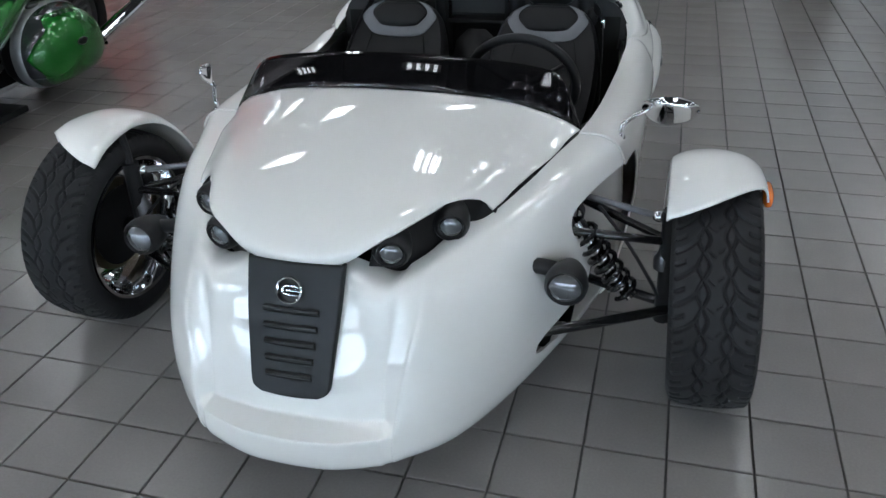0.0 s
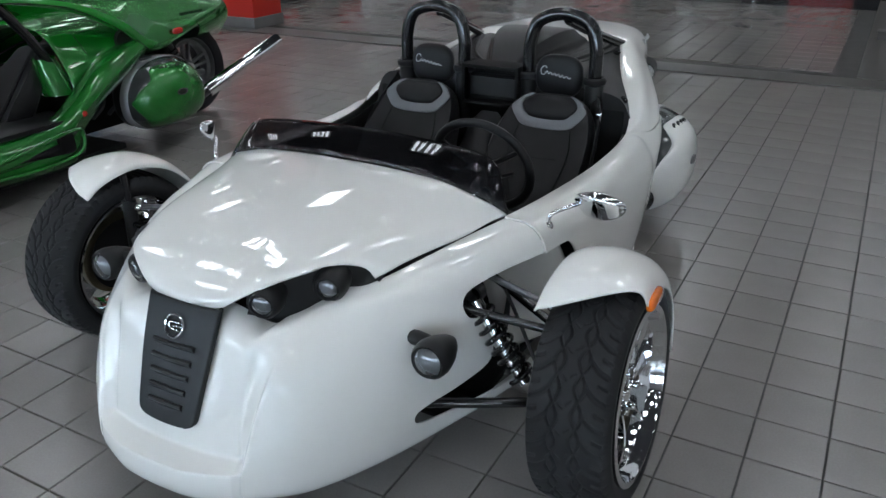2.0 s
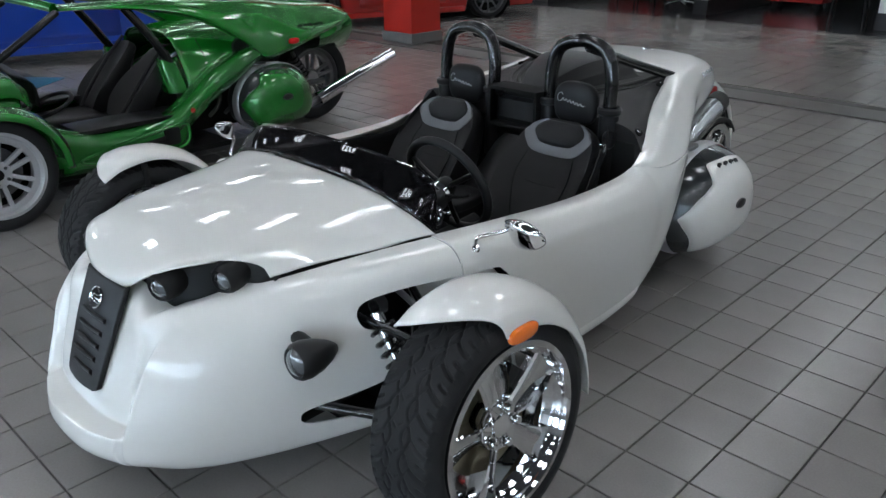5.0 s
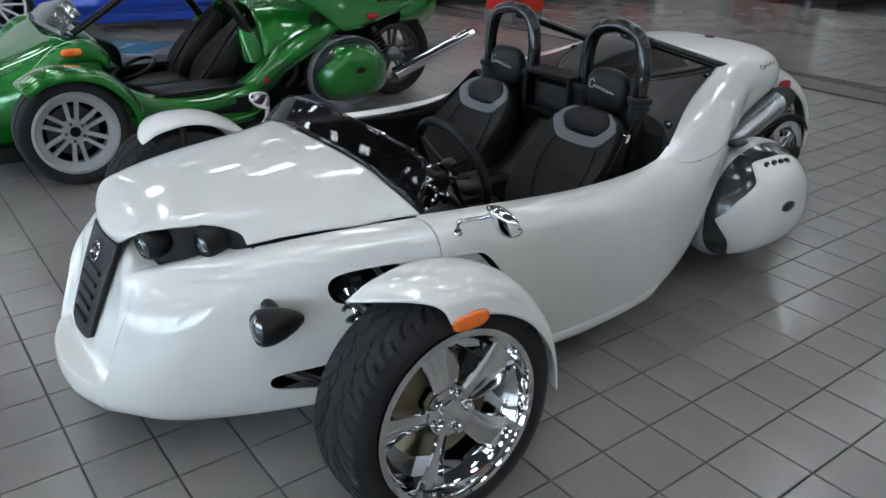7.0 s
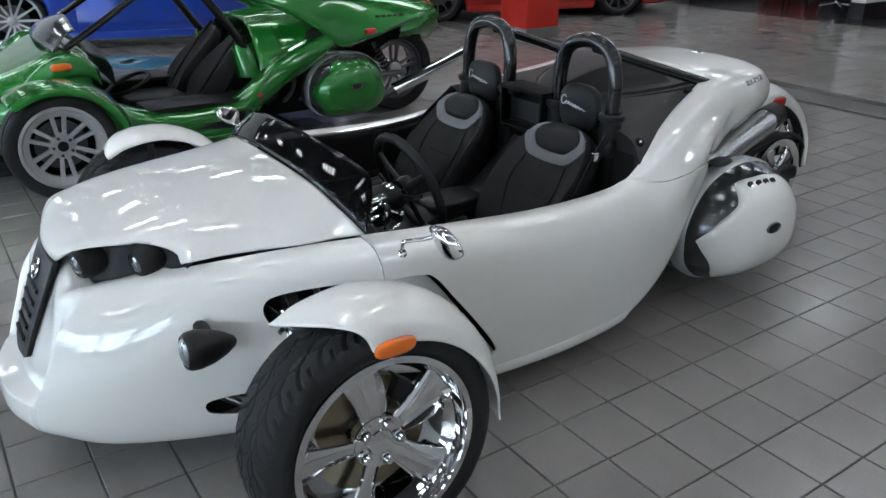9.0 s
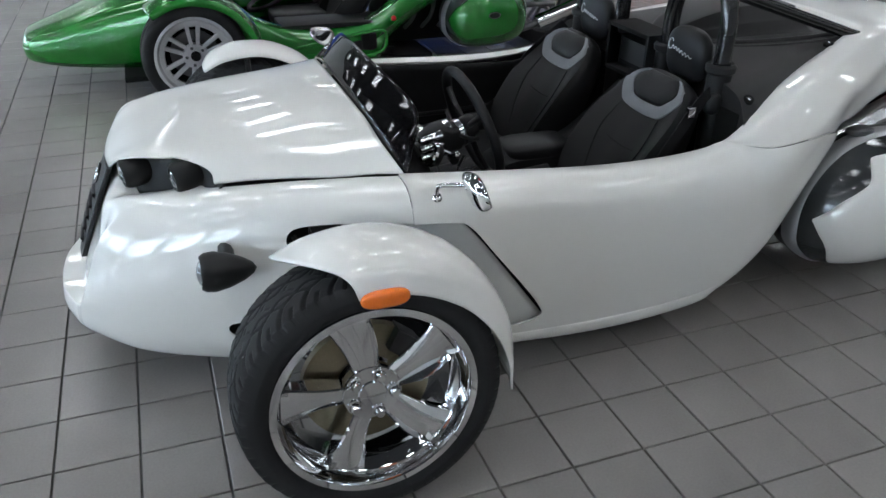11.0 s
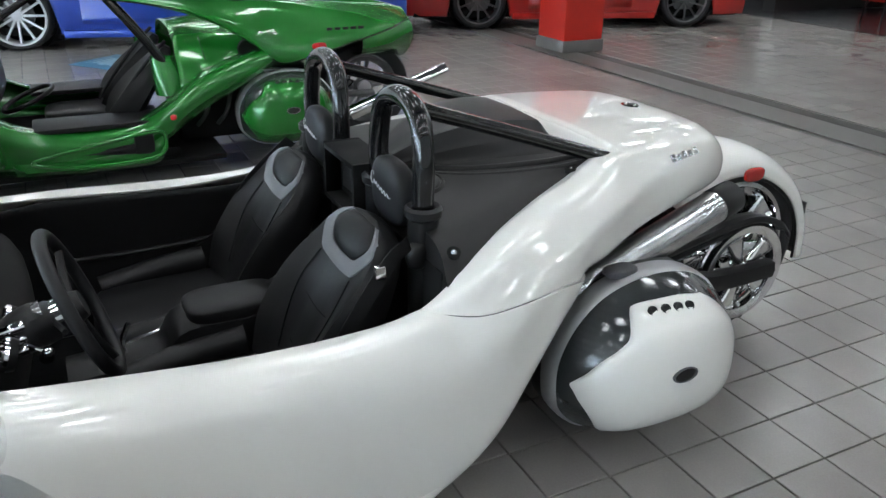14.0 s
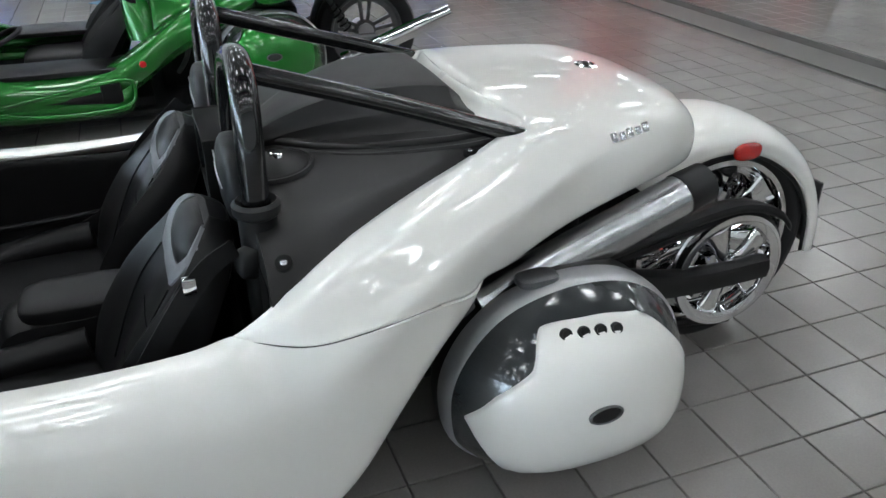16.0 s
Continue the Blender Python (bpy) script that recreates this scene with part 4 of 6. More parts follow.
# ---- seats ----
def seat(x0):
    st = part("seat", pillow(x0, .72, .285, .205, .24, .065, .4, 28, 14), LEATHER, trike, "black vinyl bucket seat with grey shoulder band")
    for sg in (1, -1):
        part("bolster", tube([(x0 + sg * .19, .52, .33), (x0 + sg * .2, .70, .36), (x0 + sg * .2, .84, .375)], .04, 12, 4), LEATHER, st)
    base = pose(x0, .917, .322, -28.5, 0, 0)
    secs = []
    form = [(0, .17, .10, .03), (.1, .195, .10, .05), (.22, .205, .095, .045), (.30, .20, .09, .03), (.36, .186, .085, .014), (.41, .168, .08, .006), (.45, .138, .07, .002), (.474, .095, .055, 0), (.486, .045, .035, 0)]

    def across(v, hw, th, bol):
        return [(-hw, -.01 - bol * .6, v), (-hw * .93, -th * .5 - bol, v), (-hw * .72, -th * .5 - bol * .55, v), (-hw * .35, -th * .5, v), (0, -th * .5, v), (hw * .35, -th * .5, v), (hw * .72, -th * .5 - bol * .55, v), (hw * .93, -th * .5 - bol, v), (hw, -.01 - bol * .6, v)]

    def on_front(x, v, off):
        """A point of the backrest's front at x and height v, lifted by off."""
        shape_at = [np.interp(v, [f[0] for f in form], [f[k] for f in form]) for k in (1, 2, 3)]
        pts = across(v, *shape_at)
        return (x, float(np.interp(x, [q[0] for q in pts], [q[1] for q in pts])) - off, v)
    for v, hw, th, bol in form:
        secs.append(across(v, hw, th, bol) + [(hw * .9, th * .45, v), (hw * .4, th * .6, v), (-hw * .4, th * .6, v), (-hw * .9, th * .45, v)])
    back = loft(secs, 5, 2, True).cap(secs[-1])
    part("backrest", back.moved(base), LEATHER, st)
    # grey U-shaped shoulder band lying on the front of the backrest, with a black pad inside it
    outer = [(-.088, .475), (-.122, .458), (-.146, .43), (-.15, .405), (-.128, .372), (-.092, .343), (0, .336), (.092, .343), (.128, .372), (.15, .405), (.146, .43), (.122, .458), (.088, .475)]
    inner = [(-.07, .476), (-.092, .46), (-.108, .44), (-.108, .42), (-.09, .398), (-.066, .381), (0, .376), (.066, .381), (.09, .398), (.108, .42), (.108, .44), (.092, .46), (.07, .476)]
    o2, i2 = smooth_line(outer, 3), smooth_line(inner, 3)
    rows = [[on_front(a[0] * (1 - q) + b[0] * q, a[1] * (1 - q) + b[1] * q, off) for a, b in zip(o2, i2)] for q, off in ((0, -.006), (.04, .004), (.3, .007), (.7, .007), (.96, .004), (1, -.006))]
    part("shoulder_band", Shape().grid(rows).moved(base), GREYV, st, "grey vinyl band")
    hub = np.array((0, .432))
    rows = [[on_front(*(hub + (np.array(b[:2]) - hub) * q), off) for b in i2] for q, off in ((1.0, -.004), (.97, .004), (.85, .010), (.6, .014), (.3, .015), (.01, .015))]
    part("upper_pad", Shape().grid(rows, wrap_v=True).moved(base), LEATHER, st)
    for sg in (1, -1):
        part("seam", tube([on_front(sg * .075, .06, .001), on_front(sg * .105, .16, .001), on_front(sg * .12, .25, .001), on_front(sg * .105, .34, .001)], .002, 6, 4).moved(base), DARK, st)
    for v in (.1, .22):
        part("seam", tube([(-.12, -.046, v + .008), (0, -.048, v), (.12, -.046, v + .008)], .0014, 6, 3).moved(base), DARK, st)
    sd = 1 if x0 > 0 else -1
    if x0 > 0:
        belt = [(x0 + .16, 1.165, .74), (x0 + .199, 1.092, .706), (x0 + .215, .97, .54), (x0 + .22, .84, .34)]
    else:
        belt = [(x0 - .13, 1.14, .76), (x0 - .18, 1.01, .62), (x0 - .202, .908, .454), (x0 - .21, .80, .38), (x0 - .20, .66, .33)]
    strip = smooth_line(belt, 6)
    way = [(b - a)[1:] / np.linalg.norm((b - a)[1:]) for a, b in zip(strip, strip[1:])]
    way.append(way[-1])
    part("seat_belt", Shape().grid([[(p[0] - .002, p[1] - .018 * w_[1], p[2] + .018 * w_[0]), (p[0] + .002, p[1] - .018 * w_[1], p[2] + .018 * w_[0]), (p[0] + .004, p[1] + .022 * w_[1], p[2] - .022 * w_[0]), (p[0], p[1] + .022 * w_[1], p[2] - .022 * w_[0])] for p, w_ in zip(strip, way)], wrap_v=True), WEB, st, "black webbing belt")
    q = strip[6 if x0 > 0 else 12]
    part("buckle_tongue", block(q[0] - .004, q[0] + .012, q[1] - .03, q[1] - .005, q[2] - .02, q[2] + .012, .004), CHROME, st, "chrome belt tongue")
    return st


seat(.29)
seat(-.29)


# ---- roll hoops ----
for sg in (1, -1):
    cx = sg * .282
    hoop = part("roll_hoop", tube([(cx - .137, 1.215, .60), (cx - .137, 1.215, .82), (cx - .134, 1.217, .93), (cx - .10, 1.221, 1.015), (cx, 1.225, 1.045), (cx + .10, 1.221, 1.015), (cx + .134, 1.217, .93), (cx + .137, 1.215, .82), (cx + .137, 1.215, .60)], .026, 16, 6), TUBE, trike, "gloss black roll hoop")
    for k in (-1, 1):
        part("sleeve", lathe([(.027, .0), (.037, .0), (.037, .26), (.045, .268), (.046, .285), (.038, .292), (.030, .286)], 24, "z").moved(pose(cx + k * .137, 1.215, .525)), BLACK, hoop, "black collar sleeve")
    part("strut", tube([(cx + .01, 1.24, 1.02), (cx + sg * .02, 1.5, .935), (sg * .352, 1.79, .84)], .0195, 14, 3), TUBE, hoop)
    head = part("head_pad", pillow(cx, 1.197, .812, .096, .034, .083, .7, 28, 16), LEATHER, trike, "black oval head pad")
    part("pad_mount", tube([(cx - .09, 1.215, .76), (cx, 1.21, .755), (cx + .09, 1.215, .76)], .012, 8, 3), BLACK, head)
    squig = [(-.046, .016), (-.052, .024), (-.066, .018), (-.075, .002), (-.07, -.012), (-.056, -.01), (-.046, .002), (-.042, .004), (-.036, -.006), (-.026, .005), (-.018, -.007), (-.008, .004), (0, -.008), (.01, .004), (.018, -.01), (.028, .002), (.036, -.01), (.046, .0), (.056, -.008), (.066, -.004)]
    part("stitched_mark", tube([(cx + a * .88, 1.1615 + .7 * a * a, .825 + b * .95 - a * .1) for a, b in squig], .0012, 6, 3), SILK, head, "silver stitched script mark")
    part("hoop_knob", pillow(cx + sg * .16, 1.19, .70, .022, .03, .035, .8, 12, 8), BLACK, hoop)

# ---- soft cover behind the hoops ----
cov = loft([[(0, 1.205, .775), (.2, 1.205, .775), (.4, 1.205, .77), (.525, 1.205, .745), (.575, 1.205, .67)], [(0, 1.35, .80), (.2, 1.35, .795), (.37, 1.35, .785), (.465, 1.35, .77), (.52, 1.35, .725)],
            [(0, 1.5, .825), (.18, 1.5, .82), (.31, 1.5, .81), (.395, 1.5, .80), (.445, 1.5, .765)], [(0, 1.66, .845), (.16, 1.66, .84), (.27, 1.66, .835), (.345, 1.66, .828), (.39, 1.66, .80)],
            [(0, 1.83, .865), (.14, 1.83, .862), (.23, 1.825, .858), (.30, 1.815, .852), (.35, 1.79, .83)]], 6, 5)
front_drop = loft([[(0, 1.205, .775), (.2, 1.205, .775), (.4, 1.205, .77), (.525, 1.205, .745), (.575, 1.205, .67)], [(0, 1.20, .60), (.2, 1.20, .60), (.4, 1.20, .60), (.525, 1.20, .58), (.575, 1.20, .56)]], 3, 5)
cov.join(front_drop)
cover = part("soft_cover", Shape().join(cov).join(cov.mirrored()), COVER, trike, "black moulded cover over the engine bay", 50, 0.004)
def duct(y, w_top, w_mid, w_base, z_top, z_base):
    """Half outline of the raised duct at one station, mirrored by the caller."""
    zm = z_base + (z_top - z_base) * .5
    half = [(0, y, z_top + .004), (w_top * .55, y, z_top + .002), (w_top * .94, y, z_top - .001), (w_top, y, z_top - .006), (w_top + (w_mid - w_top) * .5, y, (z_top + zm) / 2 - .006),
            (w_mid, y, zm), (w_mid + .006, y, zm - .006), ((w_mid + w_base) / 2, y, (zm + z_base) / 2 - .008), (w_base, y, z_base)]
    return [(-a, b, c) for a, b, c in half[:0:-1]] + half


ducts = [duct(1.27, .055, .06, .07, .82, .775), duct(1.33, .075, .085, .10, .855, .79), duct(1.41, .105, .12, .14, .89, .805), duct(1.50, .132, .152, .178, .912, .818), duct(1.60, .15, .18, .218, .918, .828),
         duct(1.68, .16, .203, .25, .912, .838), duct(1.70, .158, .208, .258, .903, .84), duct(1.745, .13, .20, .272, .862, .838)]
part("hump", loft(ducts, 5, 2).cap(ducts[0]), COVER, cover, "black raised air duct", 22)
# folds of the cover beside the duct
for sg in (1, -1):
    for pts, rr in (([(.06, 1.30, .80), (.20, 1.44, .812), (.285, 1.62, .832), (.31, 1.73, .845)], .011), ([(.13, 1.33, .796), (.25, 1.46, .808), (.33, 1.64, .83), (.345, 1.74, .842)], .008)):
        fold = tube(pts, rr, 10, 6, taper=None)
        fold.v = [(x, y, z - .004) for x, y, z in fold.v]
        part("fold", mirrored_if(fold, sg), COVER, cover)
    for x, y, z in ((.535, 1.238, .738), (.105, 1.362, .80), (.365, 1.665, .829)):
        washer = part("washer", lathe([(0, .003), (.013, .003), (.016, .001), (.017, -.006)], 20, "z", False).moved(pose(sg * x, y, z, 8, sg * (35 if x > .5 else 6), 0)), DARK, cover, "black washer")
        part("stud", lathe([(0, .006), (.004, .0055), (.0065, .003), (.0065, .0)], 14, "z", False).moved(pose(sg * x, y, z, 8, sg * (35 if x > .5 else 6), 0)), ALU, washer, "metal stud")
lid = part("filler_lid", lathe([(0, .005), (.066, .004), (.070, .002), (.071, -.002), (.0735, -.002), (.0745, .003), (.079, .003), (.083, -.005)], 40, "z", False).moved(pose(.205, 1.287, .794, 5, 3, 0)), COVER, cover, "round black filler lid in a groove")
part("lock", lathe([(0, .012), (.010, .0115), (.0115, .007), (.012, .004)], 16, "z", False).moved(pose(.178, 1.298, .794, 5, 0, 0)), CHROME, lid, "chrome lock")
part("lock_tab", pillow(.16, 1.285, .803, .016, .006, .004, .8, 12, 8), CHROME, lid)

# white wall that drops from the cowl's front edge to the cover
drop = [[(0, 1.745, .893), (0, 1.735, .888), (0, 1.715, .86), (0, 1.70, .83)], [(.10, 1.75, .891), (.10, 1.74, .886), (.10, 1.722, .86), (.10, 1.70, .83)], [(.18, 1.765, .886), (.178, 1.755, .881), (.17, 1.735, .856), (.165, 1.71, .83)],
        [(.26, 1.782, .876), (.256, 1.773, .872), (.245, 1.755, .85), (.24, 1.735, .825)], [(.335, 1.80, .864), (.33, 1.79, .86), (.315, 1.775, .845), (.305, 1.755, .82)], [(.355, 1.765, .853), (.35, 1.755, .85), (.335, 1.745, .835), (.325, 1.735, .815)]]
for sg in (1, -1):
    part("cowl_inner_wall", mirrored_if(loft(drop, 5, 3), sg), PEARL, trike, "pearl white inner wall of the cowl", 50, 0.003)

# ---- steering ----
sw = pose(.31, .465, .67, -71, 0, 0)
wheel = part("steering_wheel", tube([(.165 * math.cos(a), .165 * math.sin(a), 0) for a in [2 * math.pi * k / 20 for k in range(20)]], .0145, 12, 3, True).moved(sw), LEATHER, trike, "black three-spoke steering wheel")
for a in (90, 210, 330):
    part("spoke", tube([(0, 0, -.015), (.08 * math.cos(radians(a)), .08 * math.sin(radians(a)), -.012), (.16 * math.cos(radians(a)), .16 * math.sin(radians(a)), 0)], .009, 8, 3).moved(sw), BLACK, wheel)
part("hub", lathe([(0, .008), (.03, .006), (.036, -.01), (.03, -.05), (0, -.05)], 24, "z", False).moved(sw), BLACK, wheel)
part("column", tube([(.31, .46, .65), (.31, .38, .625), (.31, .30, .60)], .032, 14, 2), BLACK, trike)
part("column_shroud", loft([[(.275, .30, .60), (.275, .30, .645), (.345, .30, .645), (.345, .30, .60)], [(.265, .36, .60), (.265, .36, .672), (.355, .36, .672), (.355, .36, .60)], [(.275, .42, .615), (.28, .42, .675), (.34, .42, .675), (.345, .42, .615)]], 5, 4, True), BLACK, trike, "black column shroud")
for k in range(3):
    stud = part("switch_barrel", lathe([(0, -.05), (.007, -.05), (.0095, -.046), (.0095, -.012), (.012, -.008), (.012, .02), (0, .02)], 18, "y", False).moved(pose(.352 + .006 * k, .335, .662 - .024 * k, 6, 0, 10)), CHROME, trike, "short chrome switch barrel")
lever = part("column_lever", tube([(.35, .33, .63), (.365, .355, .625), (.38, .385, .612)], .005, 8), CHROME, trike, "chrome lever with a ball end")
part("ball", pillow(.382, .39, .61, .012, .012, .012, 1.0, 16, 10), CHROME, lever)
for k in (-1, 1):
    part("clamp_ring", lathe([(.036, -.008), (.041, -.008), (.041, .008), (.036, .008)], 28, "y").moved(pose(.31, .41 + .016 * k, .652, 22, 0, 0)), CHROME, trike, "chrome clamp ring")
for sx in (1, -1):
    part("column_stalk", tube([(.31 + sx * .03, .41, .655), (.31 + sx * .08, .425, .66), (.31 + sx * .125, .43, .675)], .006, 8), BLACK, trike)
part("key_barrel", lathe([(0, .0), (.012, 0), (.014, .03), (0, .03)], 16, "x", False).moved(pose(.35, .385, .595)), CHROME, trike)
for k, gx in enumerate((.235, .385)):
    gauge = part("gauge", lathe([(.0, .02), (.032, .02), (.037, 0), (.034, -.006), (.031, 0)], 32, "y", False).moved(pose(gx, .315, .625, -20, 0, 0)), BLACK, trike)
    part("bezel", lathe([(.032, -.008), (.037, -.004), (.037, .004), (.032, 0)], 32, "y").moved(pose(gx, .315, .625, -20, 0, 0)), CHROME, gauge)
part("pedal", block(.27, .33, .10, .115, .22, .30, .006), ALU, trike)
part("pedal", block(.37, .42, .10, .115, .22, .32, .006), ALU, trike)

# ---- tail, badge ----
part("tail_emblem", lathe([(.022, 0), (.03, .003), (.03, .006), (.022, .008), (.02, .004)], 28, "z").moved(pose(.03, 2.12, .878, -4, 4, 0)), CHROME, trike, "round chrome emblem")
part("tail_emblem", pillow(.03, 2.12, .883, .012, .008, .004, .8, 12, 8), BLACK, trike)
bm_ = pose(.386, 2.03, .829, 0, 58, -4) @ pose(0, 0, 0, 0, 0, 12)
for k in range(5):
    part("badge_bar", block(-.011 + .004 * (k % 2), .011, -.045 + k * .02, -.045 + k * .02 + .016, 0, .003, .0005).moved(bm_), ALU, trike, "slanted chrome badge")

# ---- rear wheel, drive, exhaust ----
RY, RZ = 2.515, .316
RR = .338
rw = part("rear_wheel", lathe([(.0, -.14), (.05, -.14), (.05, .14), (.0, .14)], 32, "x", False), CHROME, trike, at=pose(0, RY + .018, RR))
part("tyre", tyre(RR, .30, .248), RUBBER, rw, sharp=70)
for sg in (1, -1):
    lip, spoke = spoke_wheel(.248, .14, .03)
    part("rim", mirrored_if(lip, sg), CHROME, rw)
    sm = mirrored_if(spoke, sg).mesh("spoke", CHROME, 50)
    for k in range(7):
        part("spoke", sm, CHROME, rw, at=turned(k, 7))
pul = part("drive_pulley", lathe([(.172, -.018), (.176, -.02), (.176, -.016), (.17, -.012), (.17, .012), (.176, .016), (.176, .02), (.165, .018), (.145, .012), (.14, -.01)], 64, "x"), CHROME, trike, "large chrome drive pulley", at=pose(.232, RY, RZ - .015))
pring = Shape()
for k in range(5):
    a = radians(72 * k + 20)
    pring.join(loft([[(.0, -.022, .035), (.012, 0, .035), (0, .022, .035)], [(0, -.03, .09), (.01, 0, .09), (0, .03, .09)], [(0, -.045, .142), (.008, 0, .146), (0, .045, .142)]], 3, 2).moved(pose(0, 0, 0, math.degrees(a), 0, 0)))
part("pulley_spokes", pring, CHROME, pul, solid=0.01)
part("hub_nut", lathe([(0, .03), (.02, .03), (.026, .02), (.036, .015), (.038, 0)], 24, "x", False), CHROME, pul)
part("drive_belt", tube([(.232, RY + .178 * math.cos(radians(a)), RZ - .015 + .178 * math.sin(radians(a))) for a in range(-90, 121, 15)] + [(.232, 2.2, .41), (.232, 1.9, .36), (.232, 1.9, .26), (.232, 2.2, .18)], .012, 8, 2, True), RUBBER, trike)
part("belt_guard", loft([[(.20, 1.95, .40), (.255, 1.95, .405), (.26, 1.95, .385)], [(.20, 2.25, .468), (.255, 2.25, .472), (.26, 2.25, .45)], [(.20, 2.5, .508), (.255, 2.5, .512), (.26, 2.5, .49)], [(.20, 2.64, .475), (.255, 2.64, .48), (.26, 2.64, .455)], [(.20, 2.70, .42), (.255, 2.70, .425), (.26, 2.70, .40)]], 5, 2), BLACK, trike, "black belt guard", solid=.006)
for sg in (1, -1):
    arm = loft([[(sg * .21, 1.75, .42), (sg * .275, 1.75, .42), (sg * .275, 1.75, .30), (sg * .21, 1.75, .30)], [(sg * .225, 2.1, .385), (sg * .285, 2.1, .385), (sg * .285, 2.1, .30), (sg * .225, 2.1, .30)],
                [(sg * .235, 2.35, .335), (sg * .285, 2.35, .335), (sg * .285, 2.35, .275), (sg * .235, 2.35, .275)], [(sg * .24, 2.62, .335), (sg * .285, 2.62, .335), (sg * .285, 2.62, .28), (sg * .24, 2.62, .28)]], 4, 2, True)
    part("swing_arm", arm.cap([(sg * .24, 2.62, .335), (sg * .285, 2.62, .335), (sg * .285, 2.62, .28), (sg * .24, 2.62, .28)]), BLACK, trike, "black swing arm")
    ax0, ax1 = np.array((sg * .41, 1.66, .475)), np.array((sg * .335, 2.30, .648))
    d = ax1 - ax0
    ex = part("silencer", tube([ax0, ax0 + d * .5, ax0 + d * .88], .053, 28, 2), ALU, trike, "brushed aluminium silencer")
    part("end_cap", tube([ax0 + d * .88, ax0 + d * .94, ax1], .055, 28, 2, False, True, .93), BLACK, ex, "black end cap")
    part("exhaust_pipe", tube([ax0, ax0 + np.array((-.03 * sg, -.15, -.03)), ax0 + np.array((-.1 * sg, -.35, -.08))], .026, 14), STEEL, ex)
part("engine_block", block(-.26, .26, 1.28, 2.02, .16, .60, .05, 3), DARK, trike, "black engine block under the cowl")
for k in range(6):
    part("cooling_fin", block(-.275, .275, 1.75, 1.98, .34 + .032 * k, .348 + .032 * k, .002), STEEL, trike)
part("frame_rail", tube([(.30, 1.2, .25), (.34, 1.45, .30), (.30, 1.75, .40), (.22, 2.0, .52)], .022, 12), TUBE, trike)
part("frame_rail", tube([(-.30, 1.2, .25), (-.34, 1.45, .30), (-.30, 1.75, .40), (-.22, 2.0, .52)], .022, 12), TUBE, trike)
part("belly_pan", block(-.50, .50, -.12, 1.22, .115, .13, .01), DARK, trike, "matt black belly pan")

secs = []
for a in (138, 118, 98, 76, 54, 32, 10, -10):
    c, s_ = math.cos(radians(a)), math.sin(radians(a))
    r = .366 + (.05 * max(0, (60 - a) / 70))
    secs.append([(x, RY + (r + b) * c, RZ + (r + b) * s_) for x, b in ((-.165, -.055), (-.155, -.01), (-.10, .025), (0, .036), (.10, .025), (.155, -.01), (.165, -.055))])
rf = part("rear_fender", loft(secs, 6, 4), PEARL, trike, "pearl white rear fender", 60, .006)
inner_f = [[(x * .97, RY + (y - RY) * .965, RZ + (z - RZ) * .965) for x, y, z in s_] for s_ in secs]
part("fender_liner", loft(inner_f, 6, 4), BLACK, rf, "black inner liner", 60, .004)
for sg in (1, -1):
    part("side_reflector", pillow(sg * .168, RY + .06, RZ + .312, .012, .046, .026, .75).moved(pose(0, 0, 0)), REDLENS, rf, "red oval side lamp")
pl = part("number_plate", block(-.105, .105, RY + .432, RY + .44, RZ - .01, RZ + .13, .003).moved(pose(0, 0, 0)), BLACK, trike, "dark plate holder behind the rear wheel")
part("plate_rim", tube([(-.10, RY + .443, RZ - .005), (.10, RY + .443, RZ - .005), (.10, RY + .443, RZ + .125), (-.10, RY + .443, RZ + .125)], .004, 6, 1, True), CHROME, pl)
part("plate_lamp", pillow(0, RY + .43, RZ + .155, .03, .018, .014, .7, 12, 8), CHROME, pl)


# ---- hard side cases ----
def fitted(points):
    """Case outlines brought to their height and length over the floor."""
    return [(2.15 - (2.155 - y) * .93, .080 + (z - .096) * .993) for y, z in points]


CASE = smooth_line(fitted([(1.548, .19), (1.522, .27), (1.528, .37), (1.585, .47), (1.68, .54), (1.83, .572), (1.98, .552), (2.09, .478), (2.15, .36), (2.14, .20), (2.03, .118), (1.84, .096), (1.65, .115)]), 5, True)
CC = np.array((1.85, .34))
CANG = [math.atan2(p[1] - CC[1], p[0] - CC[0]) for p in CASE]
CRAD = [math.hypot(p[0] - CC[0], p[1] - CC[1]) for p in CASE]
order = sorted(range(len(CASE)), key=lambda i: CANG[i])
CANG, CRAD = [CANG[i] for i in order], [CRAD[i] for i in order]


def case_x(y, z):
    """How far the case bulges out at (y, z)."""
    rho = math.hypot(y - CC[0], z - CC[1]) / np.interp(math.atan2(z - CC[1], y - CC[0]), CANG, CRAD, period=2 * math.pi)
    return .50 + .195 * (1 - min(1, rho) ** 3.2) ** .75


